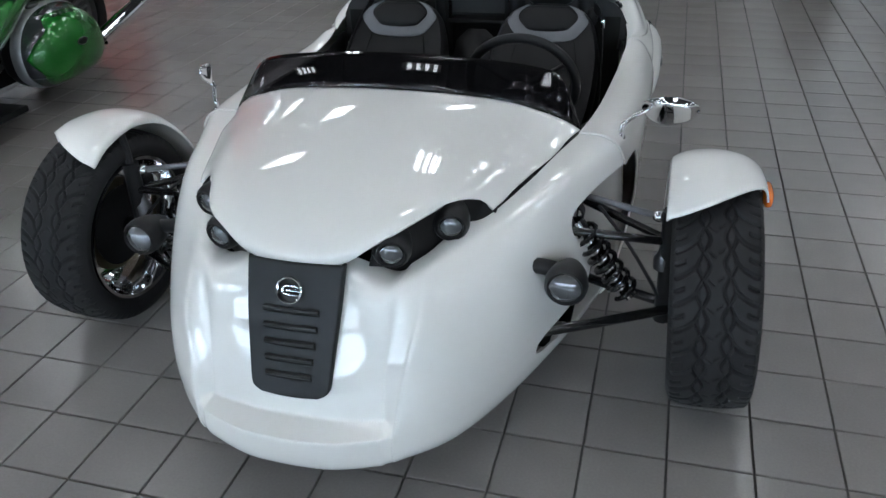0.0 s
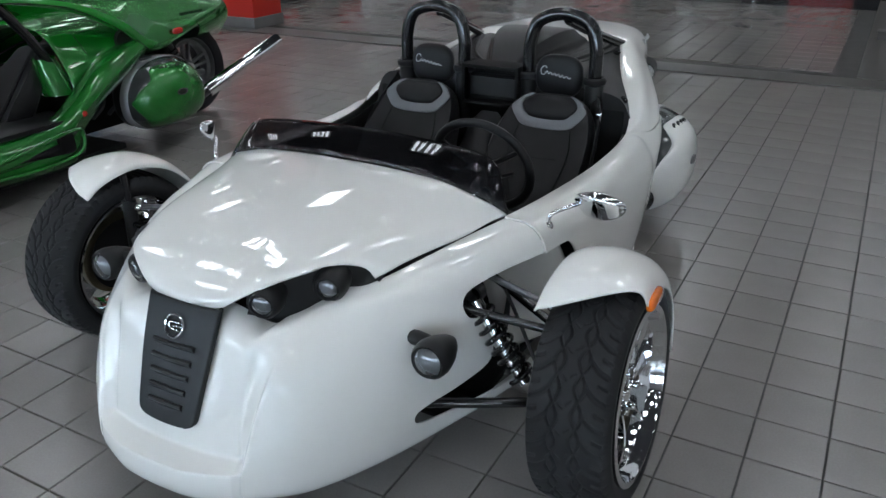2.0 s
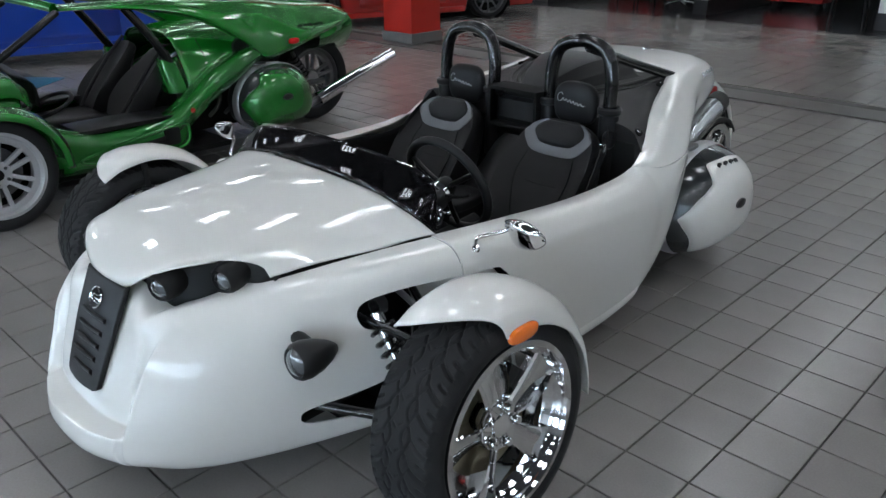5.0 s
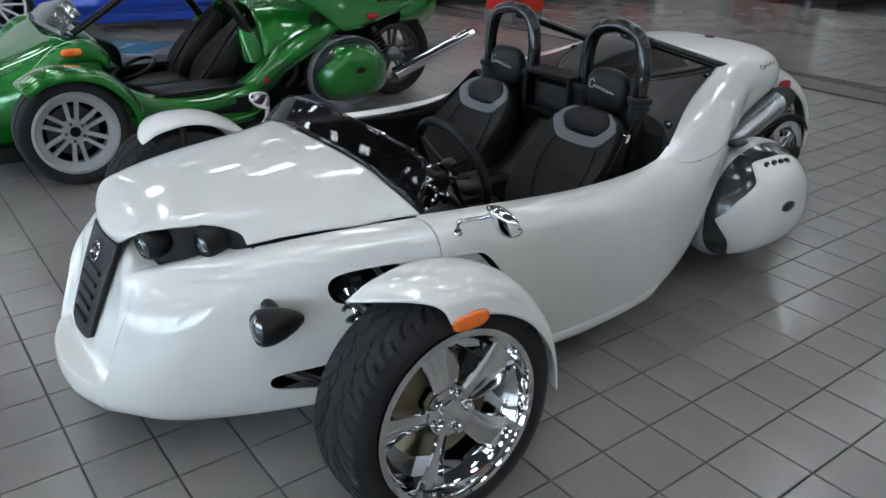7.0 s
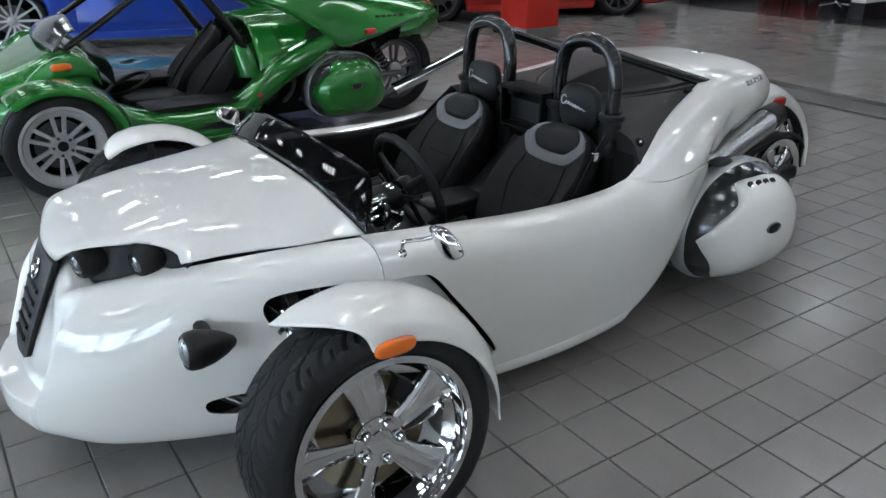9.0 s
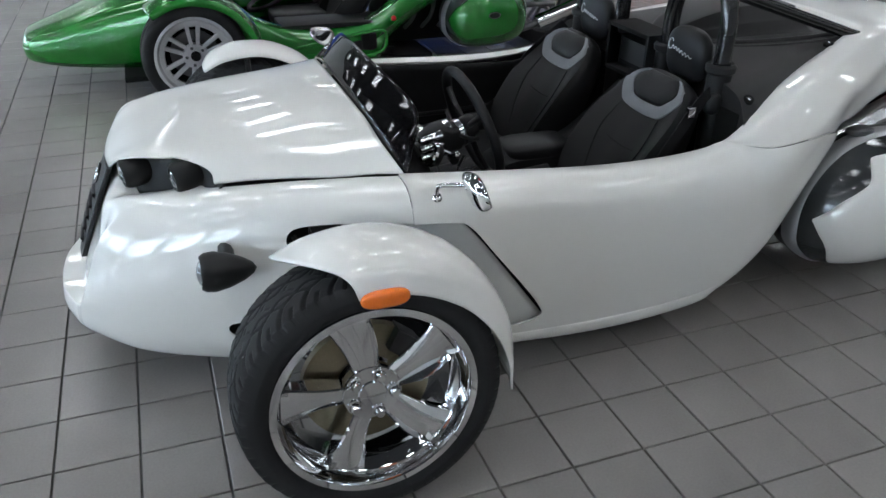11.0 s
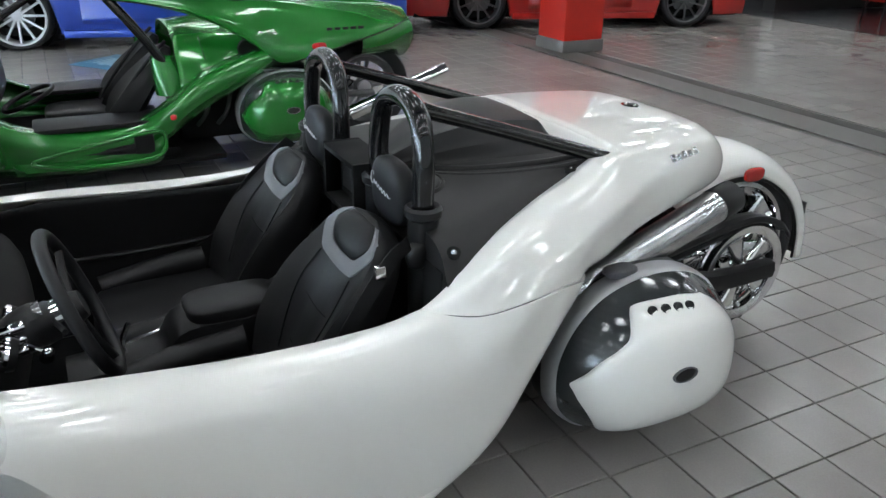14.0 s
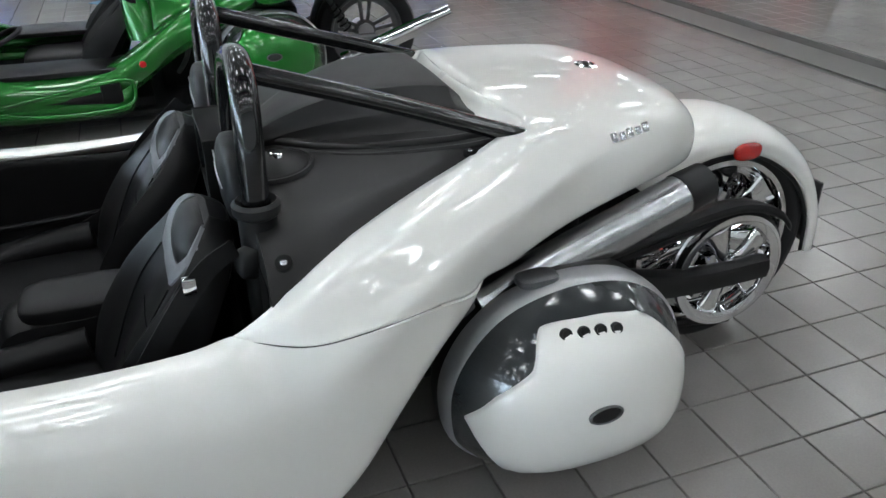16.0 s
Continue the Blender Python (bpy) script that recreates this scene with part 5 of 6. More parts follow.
def side_case(owner, sg, paint, shell_label, name="side_case", ahead=0.0):
    def ring(k, x):
        return [(x, CC[0] + (p[0] - CC[0]) * k, CC[1] + (p[1] - CC[1]) * k) for p in CASE]
    inner = Shape().grid([ring(.80, .35), ring(.93, .36), ring(1.0, .40), ring(1.0, .478)], wrap_v=True).cap(ring(.80, .35))
    case = part(name, mirrored_if(inner, sg), BLACK, owner, "hard side case with a smoked rim", 50)
    part("trim_ring", mirrored_if(Shape().grid([ring(.99, .452), ring(1.016, .456), ring(1.022, .475), ring(1.022, .49), ring(1.014, .508), ring(.985, .519)], wrap_v=True), sg), SILVER, case, "silver trim ring")
    part("smoked_rim", mirrored_if(Shape().grid([[(case_x(q[1], q[2]), q[1], q[2]) for q in ring(k, 0)] for k in (.985, .96, .92, .86, .78, .68, .5, .3)], wrap_v=True), sg), SMOKE, case, "glossy smoked plastic")
    cap = smooth_line(fitted([(1.655 - ahead * .5, .138), (1.622 - ahead * .6, .17), (1.566 - ahead * .6, .255), (1.541 - ahead * .4, .31)]), 4)[:-1] + smooth_line(fitted([(1.541 - ahead * .4, .31), (1.546 - ahead * .5, .328), (1.594 - ahead, .396), (1.652 - ahead, .447)]), 3)[:-1] + \
        smooth_line(fitted([(1.652 - ahead, .447), (1.668 - ahead, .462), (1.684 - ahead, .493), (1.698 - ahead * .7, .516), (1.72 - ahead * .5, .529), (1.78, .538), (1.86, .540), (1.945, .528)]), 3)[:-1] + \
        smooth_line(fitted([(1.945, .528), (1.99, .503), (2.04, .457), (2.08, .41), (2.098, .37), (2.10, .31), (2.09, .22), (2.04, .168), (1.9, .142), (1.76, .134), (1.69, .133)]), 3)
    cc = np.array((1.835, .34))
    rows = []
    for k, lift in ((1.0, -.004), (.998, .006), (.985, .0095), (.9, .0105), (.75, .011), (.55, .011), (.3, .011), (.02, .011)):
        pts = [cc + (np.array(p) - cc) * k for p in cap]
        rows.append([(case_x(*p) + lift, *p) for p in pts])
    shell = part("shell", mirrored_if(Shape().grid(rows, wrap_v=True), sg), paint, case, shell_label, 50)
    oval = lathe([(0, .005), (.022, .004), (.03, .003), (.033, .0), (.034, -.006)], 32, "x", False)
    oval.v = [(x, y * 1.15, z * .62) for x, y, z in oval.v]
    x0 = case_x(1.835, .343) + .011
    part("badge", mirrored_if(oval.moved(pose(x0, 1.835, .343)), sg), BLACK, shell, "black oval badge")
    lip = lathe([(.03, .003), (.033, .006), (.036, .003), (.035, -.003)], 32, "x")
    lip.v = [(x, y * 1.15, z * .62) for x, y, z in lip.v]
    part("badge_rim", mirrored_if(lip.moved(pose(x0, 1.835, .343)), sg), STEEL, shell)
    for k in range(4):
        y = 1.776 + .036 * k
        z = .504 + .003 * math.sin(k)
        part("vent", mirrored_if(lathe([(0, .001), (.009, .001), (.011, .003), (.013, .002), (.014, -.006)], 20, "x", False).moved(pose(case_x(y, z) + .012, y, z, 0, -28, 0)), sg), BLACK, shell, "round black vent")
    part("latch", mirrored_if(pillow(.47, 1.78, .555, .03, .05, .014, .6, 16, 8), sg), STEEL, case)
    return case


for sg in (1, -1):
    side_case(trike, sg, PEARL, "pearl white case shell")


# ---- the green trike ----
green = thing("three_wheeled_roadster", "metallic green three-wheeled roadster with roof fins and black seats", "three-wheeler", pose(-3.0, -.15, 0) @ Matrix.Diagonal((.95, .975, .895, 1)))


def twin_spokes(r, face, n, parent, material):
    lip = lathe([(r + .012, face - .004), (r + .012, face + .004), (r - .004, face + .006), (r - .012, face - .004), (r - .018, face - .018), (r - .046, face - .026), (r - .05, face - .034), (r - .03, face - .12), (r, face - .13), (r, face - .03)], 64)
    part("rim", lip, material, parent)
    s = Shape()
    for sg in (-1, 1):
        rows = []
        for t in (0, .35, .7, 1):
            rad = .055 + (r - .095) * t
            off, wd = sg * (.017 + .016 * t), .010 + .002 * t
            hx = face - .04 + .014 * t
            rows.append([(hx - .02, off - wd, rad), (hx + .003, off - wd, rad), (hx + .005, off - wd * .5, rad), (hx + .005, off + wd * .5, rad), (hx + .003, off + wd, rad), (hx - .02, off + wd, rad)])
        s.join(loft(rows, 3, 1, True))
    me = s.mesh("spoke", material, 50)
    for k in range(n):
        part("spoke", me, material, parent, at=turned(k, n))
    part("hub_disc", lathe([(.074, face - .055), (.074, face - .04), (.068, face - .034), (.03, face - .034), (.028, face - .04)], 32, "x", False), material, parent)
    part("hub_cap", lathe([(.03, face - .04), (.028, face - .028), (0, face - .026)], 24, "x", False), DARK, parent)
    nut = lathe([(0, face - .036), (.008, face - .036), (.01, face - .026), (0, face - .022)], 6, "x", False).moved(Matrix.Translation((0, 0, .052))).mesh("lug_nut", STEEL, 30)
    for k in range(5):
        part("lug_nut", nut, STEEL, parent, at=turned(k + .3, 5))


def plain_tyre(radius, width, rim):
    w = width / 2
    prof = [(rim, -w * .8), (rim + .012, -w * .96), (rim + (radius - rim) * .5, -w * 1.04), (radius - .02, -w), (radius - .004, -w * .82), (radius - .003, -w * .42), (radius - .009, -w * .40), (radius - .009, -w * .32), (radius, -w * .30), (radius, w * .30), (radius - .009, w * .32), (radius - .009, w * .40), (radius - .003, w * .42),
            (radius - .004, w * .82), (radius - .02, w), (rim + (radius - rim) * .5, w * 1.04), (rim + .012, w * .96), (rim, w * .8)]
    return lathe(prof, 72)


ROUND = Matrix.Diagonal((1, .93 / .975, .93 / .895, 1))
for sg in (1, -1):
    w = part("wheel", lathe([(.0, -.05), (.06, -.05), (.06, .055), (.0, .06)], 24, "x", False), SILVER, green, at=pose(sg * .83, 0, .317, 0, 0, 0 if sg > 0 else 180) @ ROUND)
    part("tyre", plain_tyre(.305, .205, .222), RUBBER, w)
    twin_spokes(.222, .095, 6, w, SILVER)
    # closed dark disc added behind the spokes to stand for the shaded depth
    part("barrel", lathe([(0, -.09), (.2, -.09), (.2, -.02)], 40, "x", False), DARK, w)
    part("brake_disc", lathe([(.07, -.005), (.14, -.005), (.14, .012), (.07, .012)], 40), STEEL, w)
    secs = []
    for a in (128, 108, 88, 66, 44, 20, -2):
        c, s_ = math.cos(radians(a)), math.sin(radians(a))
        r = .355
        secs.append([(sg * x, r * c + b * c, .305 + (r + b) * s_) for x, b in ((.66, -.02), (.70, .02), (.80, .035), (.90, .025), (.955, .0), (.962, -.035))])
    fen = part("fender", loft(secs, 6, 4), GREEN, green, "metallic green front fender", 60, .006)

# nose and cowl
nose = loft([
    [(0, -.95, .20), (0, -.96, .26), (0, -.95, .31), (0, -.94, .33)],
    [(.16, -.93, .18), (.18, -.935, .26), (.15, -.91, .34), (0, -.90, .36)],
    [(.26, -.75, .15), (.30, -.75, .27), (.26, -.72, .40), (0, -.72, .44)],
    [(.36, -.45, .14), (.42, -.45, .32), (.36, -.43, .52), (0, -.43, .56)],
    [(.42, -.15, .14), (.56, -.15, .42), (.46, -.14, .64), (0, -.14, .68)],
    [(.48, .10, .14), (.66, .08, .52), (.56, .10, .76), (0, .12, .79)],
    [(.52, .28, .14), (.68, .24, .52), (.56, .26, .75), (0, .30, .78)],
], 6, 5)
cowl = part("nose", Shape().join(nose).join(nose.mirrored()), GREEN, green, "metallic green nose and cowl", 60, .006)
for sg in (1, -1):
    part("side_marker", pillow(sg * .70, .09, .735, .016, .055, .024, .75), AMBER, cowl, "amber side marker")
    bulge = loft([[(sg * .50, -.12, .60), (sg * .60, -.12, .62), (sg * .62, -.12, .56)], [(sg * .50, .05, .74), (sg * .65, .03, .76), (sg * .70, .03, .66)], [(sg * .50, .2, .775), (sg * .66, .2, .785), (sg * .70, .2, .68)], [(sg * .50, .29, .70), (sg * .64, .29, .70), (sg * .67, .29, .60)]], 5, 4)
    part("lamp_shoulder", bulge, GREEN, cowl, "", 60, .005)
screen = loft([[(-.48, .10, .79), (-.44, .17, .87), (-.40, .24, .90)], [(0, .06, .81), (0, .17, .91), (0, .26, .95)], [(.48, .10, .79), (.44, .17, .87), (.40, .24, .90)]], 8, 4)
part("windscreen", screen, SMOKE, green, "low smoked windscreen", 60, .004)
part("dash_cover", loft([[(-.5, .28, .76), (-.5, .38, .70), (-.5, .40, .55)], [(0, .29, .80), (0, .40, .74), (0, .42, .55)], [(.5, .28, .76), (.5, .38, .70), (.5, .40, .55)]], 6, 4), BLACK, green, "", 60, .005)

# floor tub and sills
for sg in (1, -1):
    sill = loft([
        [(sg * .50, .22, .60), (sg * .66, .22, .56), (sg * .68, .22, .40), (sg * .60, .22, .16)],
        [(sg * .54, .38, .46), (sg * .66, .38, .45), (sg * .69, .38, .34), (sg * .62, .38, .16)],
        [(sg * .56, .58, .385), (sg * .64, .58, .38), (sg * .69, .58, .29), (sg * .64, .58, .16)],
        [(sg * .56, .85, .37), (sg * .63, .85, .365), (sg * .69, .85, .28), (sg * .65, .85, .17)],
        [(sg * .56, 1.05, .40), (sg * .63, 1.05, .395), (sg * .68, 1.05, .30), (sg * .64, 1.05, .19)],
        [(sg * .54, 1.22, .50), (sg * .62, 1.22, .48), (sg * .66, 1.20, .40), (sg * .62, 1.18, .27)],
        [(sg * .50, 1.42, .64), (sg * .58, 1.42, .61), (sg * .62, 1.42, .52), (sg * .58, 1.40, .42)],
        [(sg * .45, 1.65, .73), (sg * .53, 1.65, .70), (sg * .57, 1.65, .62), (sg * .54, 1.64, .54)],
        [(sg * .40, 1.85, .78), (sg * .48, 1.85, .76), (sg * .52, 1.85, .70), (sg * .50, 1.84, .65)],
    ], 6, 4)
    sl = part("sill", sill, GREEN, green, "metallic green side sill", 60, .006)
    skirt = loft([[(sg * .60, .40, .30), (sg * .655, .40, .22), (sg * .62, .40, .14)], [(sg * .62, .75, .29), (sg * .675, .75, .21), (sg * .64, .75, .13)], [(sg * .62, 1.10, .33), (sg * .685, 1.10, .24), (sg * .65, 1.10, .14)], [(sg * .58, 1.22, .40), (sg * .63, 1.20, .33), (sg * .60, 1.16, .22)]], 6, 4)
    part("sill_skirt", skirt, GREEN, sl, "", 60, .006)
    # dark strip laid on the sill as the shade inside the green recess
    part("intake_shade", loft([[(sg * .672, .62, .262), (sg * .678, .62, .256)], [(sg * .688, .85, .268), (sg * .69, .85, .236)], [(sg * .692, 1.08, .30), (sg * .694, 1.08, .215)]], 5, 2), DARK, sl, "dark strip painting the shade of the side intake recess", solid=.004)
    part("side_intake", block(.655, .70, 1.0, 1.10, .22, .33, .015).moved(Matrix.Diagonal((sg, 1, 1, 1))), DARK, sl)
    part("intake_rim", tube([(sg * .672, .50, .235), (sg * .692, .8, .30), (sg * .695, 1.10, .345), (sg * .69, 1.16, .31), (sg * .69, 1.12, .20), (sg * .685, .85, .175), (sg * .672, .60, .19)], .011, 10, 6, True), GREEN, sl, "green rim of the side intake")
    part("sill_pad", block(.36, .645, .52, 1.20, .37, .402, .014).moved(Matrix.Diagonal((sg, 1, 1, 1))), LEATHER, sl, "black sill pad")
    part("side_reflector", pillow(sg * .655, 1.22, .41, .008, .018, .018, .8, 12, 8), REDLENS, sl, "small red reflector")
    post = loft([[(sg * .34, 1.20, .50), (sg * .46, 1.18, .50), (sg * .50, 1.28, .50), (sg * .40, 1.36, .50)], [(sg * .34, 1.19, .62), (sg * .44, 1.17, .62), (sg * .47, 1.26, .62), (sg * .38, 1.34, .62)], [(sg * .34, 1.18, .72), (sg * .42, 1.17, .72), (sg * .44, 1.24, .72), (sg * .37, 1.3, .72)]], 4, 4, True)
    part("seat_post", post, GREEN, green, "green hoop base", 60)
    # roof fin
    fin = loft([
        [(sg * .40, .60, 1.09), (sg * .36, .60, 1.12), (sg * .42, .60, 1.125), (sg * .47, .60, 1.095)],
        [(sg * .40, .90, 1.075), (sg * .36, .90, 1.115), (sg * .43, .90, 1.122), (sg * .48, .90, 1.085)],
        [(sg * .41, 1.20, 1.03), (sg * .35, 1.20, 1.095), (sg * .43, 1.20, 1.108), (sg * .49, 1.20, 1.045)],
        [(sg * .43, 1.48, .94), (sg * .33, 1.48, 1.06), (sg * .42, 1.48, 1.078), (sg * .51, 1.48, .965)],
        [(sg * .45, 1.72, .80), (sg * .31, 1.72, 1.02), (sg * .41, 1.72, 1.04), (sg * .53, 1.72, .82)],
        [(sg * .45, 1.88, .68), (sg * .28, 1.90, 1.0), (sg * .39, 1.90, 1.015), (sg * .53, 1.88, .70)],
        [(sg * .40, 2.12, .70), (sg * .22, 2.14, .97), (sg * .34, 2.14, .985), (sg * .49, 2.12, .72)],
        [(sg * .33, 2.40, .75), (sg * .16, 2.42, .945), (sg * .27, 2.42, .955), (sg * .42, 2.40, .77)],
        [(sg * .26, 2.66, .80), (sg * .10, 2.68, .93), (sg * .19, 2.68, .935), (sg * .34, 2.66, .82)],
        [(sg * .2, 2.80, .85), (sg * .05, 2.82, .905), (sg * .12, 2.82, .908), (sg * .26, 2.80, .86)],
    ], 6, 4, True)
    fn = part("roof_fin", fin, GREEN, green, "metallic green roof fin", 50)
    part("side_reflector", pillow(sg * .50, 2.12, .745, .010, .045, .022, .75), REDLENS, fn, "red oval side lamp")
    for k in range(5):
        part("mark_stroke", block(.468 - .013 * k, .474 - .013 * k, 2.18 + .055 * k, 2.215 + .055 * k, .835 - .002 * k, .853 - .002 * k, .001).moved(Matrix.Diagonal((sg, 1, 1, 1))), DARK, fn, "dark script stroke")
    box = loft([[(sg * .10, 2.45, .74), (sg * .34, 2.45, .75), (sg * .32, 2.45, .64), (sg * .12, 2.45, .62)], [(sg * .08, 2.66, .77), (sg * .30, 2.66, .80), (sg * .28, 2.68, .66), (sg * .1, 2.66, .60)], [(sg * .06, 2.82, .82), (sg * .24, 2.82, .845), (sg * .22, 2.86, .70), (sg * .08, 2.82, .56)]], 5, 3, True)
    part("tail_pod", box.cap([(sg * .06, 2.82, .82), (sg * .24, 2.82, .845), (sg * .22, 2.86, .70), (sg * .08, 2.82, .56)]), GREEN, green, "green tail lamp pod", 50)
    part("tail_lamp", pillow(sg * .16, 2.845, .77, .055, .018, .045, .7), REDLENS, green)
    # roll cage
    part("cage_tube", tube([(sg * .46, .16, .80), (sg * .45, .35, .92), (sg * .42, .60, 1.085)], .021, 12), TUBE, green, "black roll cage tube")
    part("cage_tube", tube([(sg * .42, 1.24, .68), (sg * .43, 1.12, .88), (sg * .42, .98, 1.085)], .028, 12), TUBE, green, "black roll cage tube")
    ex0, ex1 = np.array((sg * .50, 2.30, .28)), np.array((sg * .66, 2.90, .565))
    si = part("silencer", tube([ex0, ex0 + (ex1 - ex0) * .5, ex1], .05, 28, 2, False, False), CHROME, green, "upswept chrome silencer")
    part("bore", tube([ex1 - (ex1 - ex0) * .12, ex1 - (ex1 - ex0) * .002], .042, 20, 1), DARK, si)
    part("exhaust_pipe", tube([ex0 + np.array((0, .02, 0)), ex0 + np.array((-.03 * sg, -.12, -.05)), ex0 + np.array((-.12 * sg, -.4, -.06))], .026, 14), STEEL, si)
part("roof_bow", tube([(-.40, .60, 1.105), (-.2, .56, 1.125), (0, .55, 1.13), (.2, .56, 1.125), (.40, .60, 1.105)], .03, 12), GREEN, green)
part("cockpit_floor", block(-.56, .56, .2, 1.25, .14, .20, .01), CARPET, green, "black cockpit floor")
part("under_tray", block(-.6, .6, -.4, 1.5, .10, .138, .01), DARK, green, "matt black under tray")

# engine cover between the fins
deck = loft([
    [(0, 1.30, .88), (.24, 1.30, .86), (.36, 1.30, .78), (.46, 1.30, .62), (.50, 1.30, .50)],
    [(0, 1.50, .90), (.24, 1.50, .88), (.36, 1.50, .82), (.47, 1.50, .70), (.50, 1.50, .60)],
    [(0, 1.75, .91), (.22, 1.75, .89), (.34, 1.75, .84), (.44, 1.75, .76), (.47, 1.75, .68)],
    [(0, 2.1, .90), (.18, 2.1, .88), (.28, 2.1, .85), (.36, 2.1, .79), (.38, 2.1, .74)],
    [(0, 2.6, .88), (.1, 2.6, .87), (.16, 2.6, .85), (.24, 2.6, .82), (.26, 2.6, .80)],
], 6, 4)
dk = part("engine_cover", Shape().join(deck).join(deck.mirrored()), GREEN, green, "metallic green engine cover", 60, .006)
for sg in (1, -1):
    part("vent_hole", lathe([(0, .0), (.05, 0), (.06, .015), (.066, 0)], 28, "x", False).moved(pose(sg * .485, 1.70, .755, 0, 0, 0) @ Matrix.Diagonal((sg, 1, 1, 1))), DARK, dk, "round black vent")
    part("inner_seam", tube([(sg * .375, 1.44, .83), (sg * .43, 1.45, .75), (sg * .48, 1.46, .66)], .0025, 6), DARK, dk)
part("engine_block", block(-.30, .30, 1.3, 2.1, .15, .60, .04), DARK, green, "dark engine block")
for k in range(4):
    part("hose", tube([(.30, 1.4 + .12 * k, .25), (.36, 1.45 + .12 * k, .35), (.30, 1.5 + .12 * k, .5)], .014, 8), STEEL, green)

# seats
for sg in (1, -1):
    st = part("seat", pillow(sg * .24, .82, .27, .19, .24, .055, .45), LEATHER, green, "black vinyl seat")
    b = pose(sg * .24, .98, .30, -33, 0, 0)
    rows = []
    for v, hw, th, bol in ((0, .15, .1, .04), (.12, .175, .1, .06), (.25, .175, .09, .05), (.36, .15, .08, .03), (.45, .12, .07, .012), (.52, .095, .06, .004), (.55, .05, .04, 0)):
        rows.append([(-hw, -bol * .5, v), (-hw * .9, -th * .5 - bol, v), (-hw * .4, -th * .5, v), (hw * .4, -th * .5, v), (hw * .9, -th * .5 - bol, v), (hw, -bol * .5, v), (hw * .8, th * .5, v), (-hw * .8, th * .5, v)])
    part("backrest", loft(rows, 5, 2, True).cap(rows[-1]).moved(b), LEATHER, st)
    part("harness", tube([(sg * .3, 1.27, .80), (sg * .30, 1.14, .66), (sg * .3, 1.0, .48), (sg * .28, .9, .34)], .012, 6), WEB, st)
part("steering_wheel", tube([(.24 + .16 * math.cos(a), .52 + .13 * math.sin(a), .50 + .06 * math.sin(a)) for a in [2 * math.pi * k / 16 for k in range(16)]], .013, 10, 3, True), LEATHER, green, "black steering wheel")

# rear wheel
gw = part("rear_wheel", lathe([(0, -.1), (.05, -.1), (.05, .1), (0, .1)], 24, "x", False), SILVER, green, at=pose(0, 2.55, .348) @ ROUND)
part("tyre", plain_tyre(.335, .27, .235), RUBBER, gw)
twin_spokes(.235, .11, 5, gw, STEEL)
part("swing_arm", tube([(.2, 1.9, .36), (.19, 2.3, .34), (.19, 2.58, .335)], .024, 10), STEEL, green)
part("swing_arm", tube([(-.2, 1.9, .36), (-.19, 2.3, .34), (-.19, 2.58, .335)], .024, 10), STEEL, green)
shock = part("shock_absorber", tube([(.2, 2.30, .60), (.2, 2.42, .38)], .016, 12, 1), STEEL, green)
part("spring", helix((.2, 2.30, .58), (.2, 2.41, .40), .03, 6, .006), DARK, shock)
part("tail_guard", loft([[(-.13, 2.30, .66), (0, 2.30, .69), (.13, 2.30, .66)], [(-.13, 2.55, .70), (0, 2.55, .73), (.13, 2.55, .70)], [(-.12, 2.80, .60), (0, 2.80, .63), (.12, 2.80, .60)]], 5, 4), BLACK, green, "black inner mudguard", 60, .005)
for sg in (1, -1):
    holder = new("case_mount")
    holder.parent = green
    holder.matrix_basis = pose(.03 * sg, .04, .06)
    cs = side_case(holder, sg, GREEN, "metallic green case shell", ahead=0.02)
    cs.parent = green
    cs.matrix_basis = holder.matrix_basis
    bpy.data.objects.remove(holder)


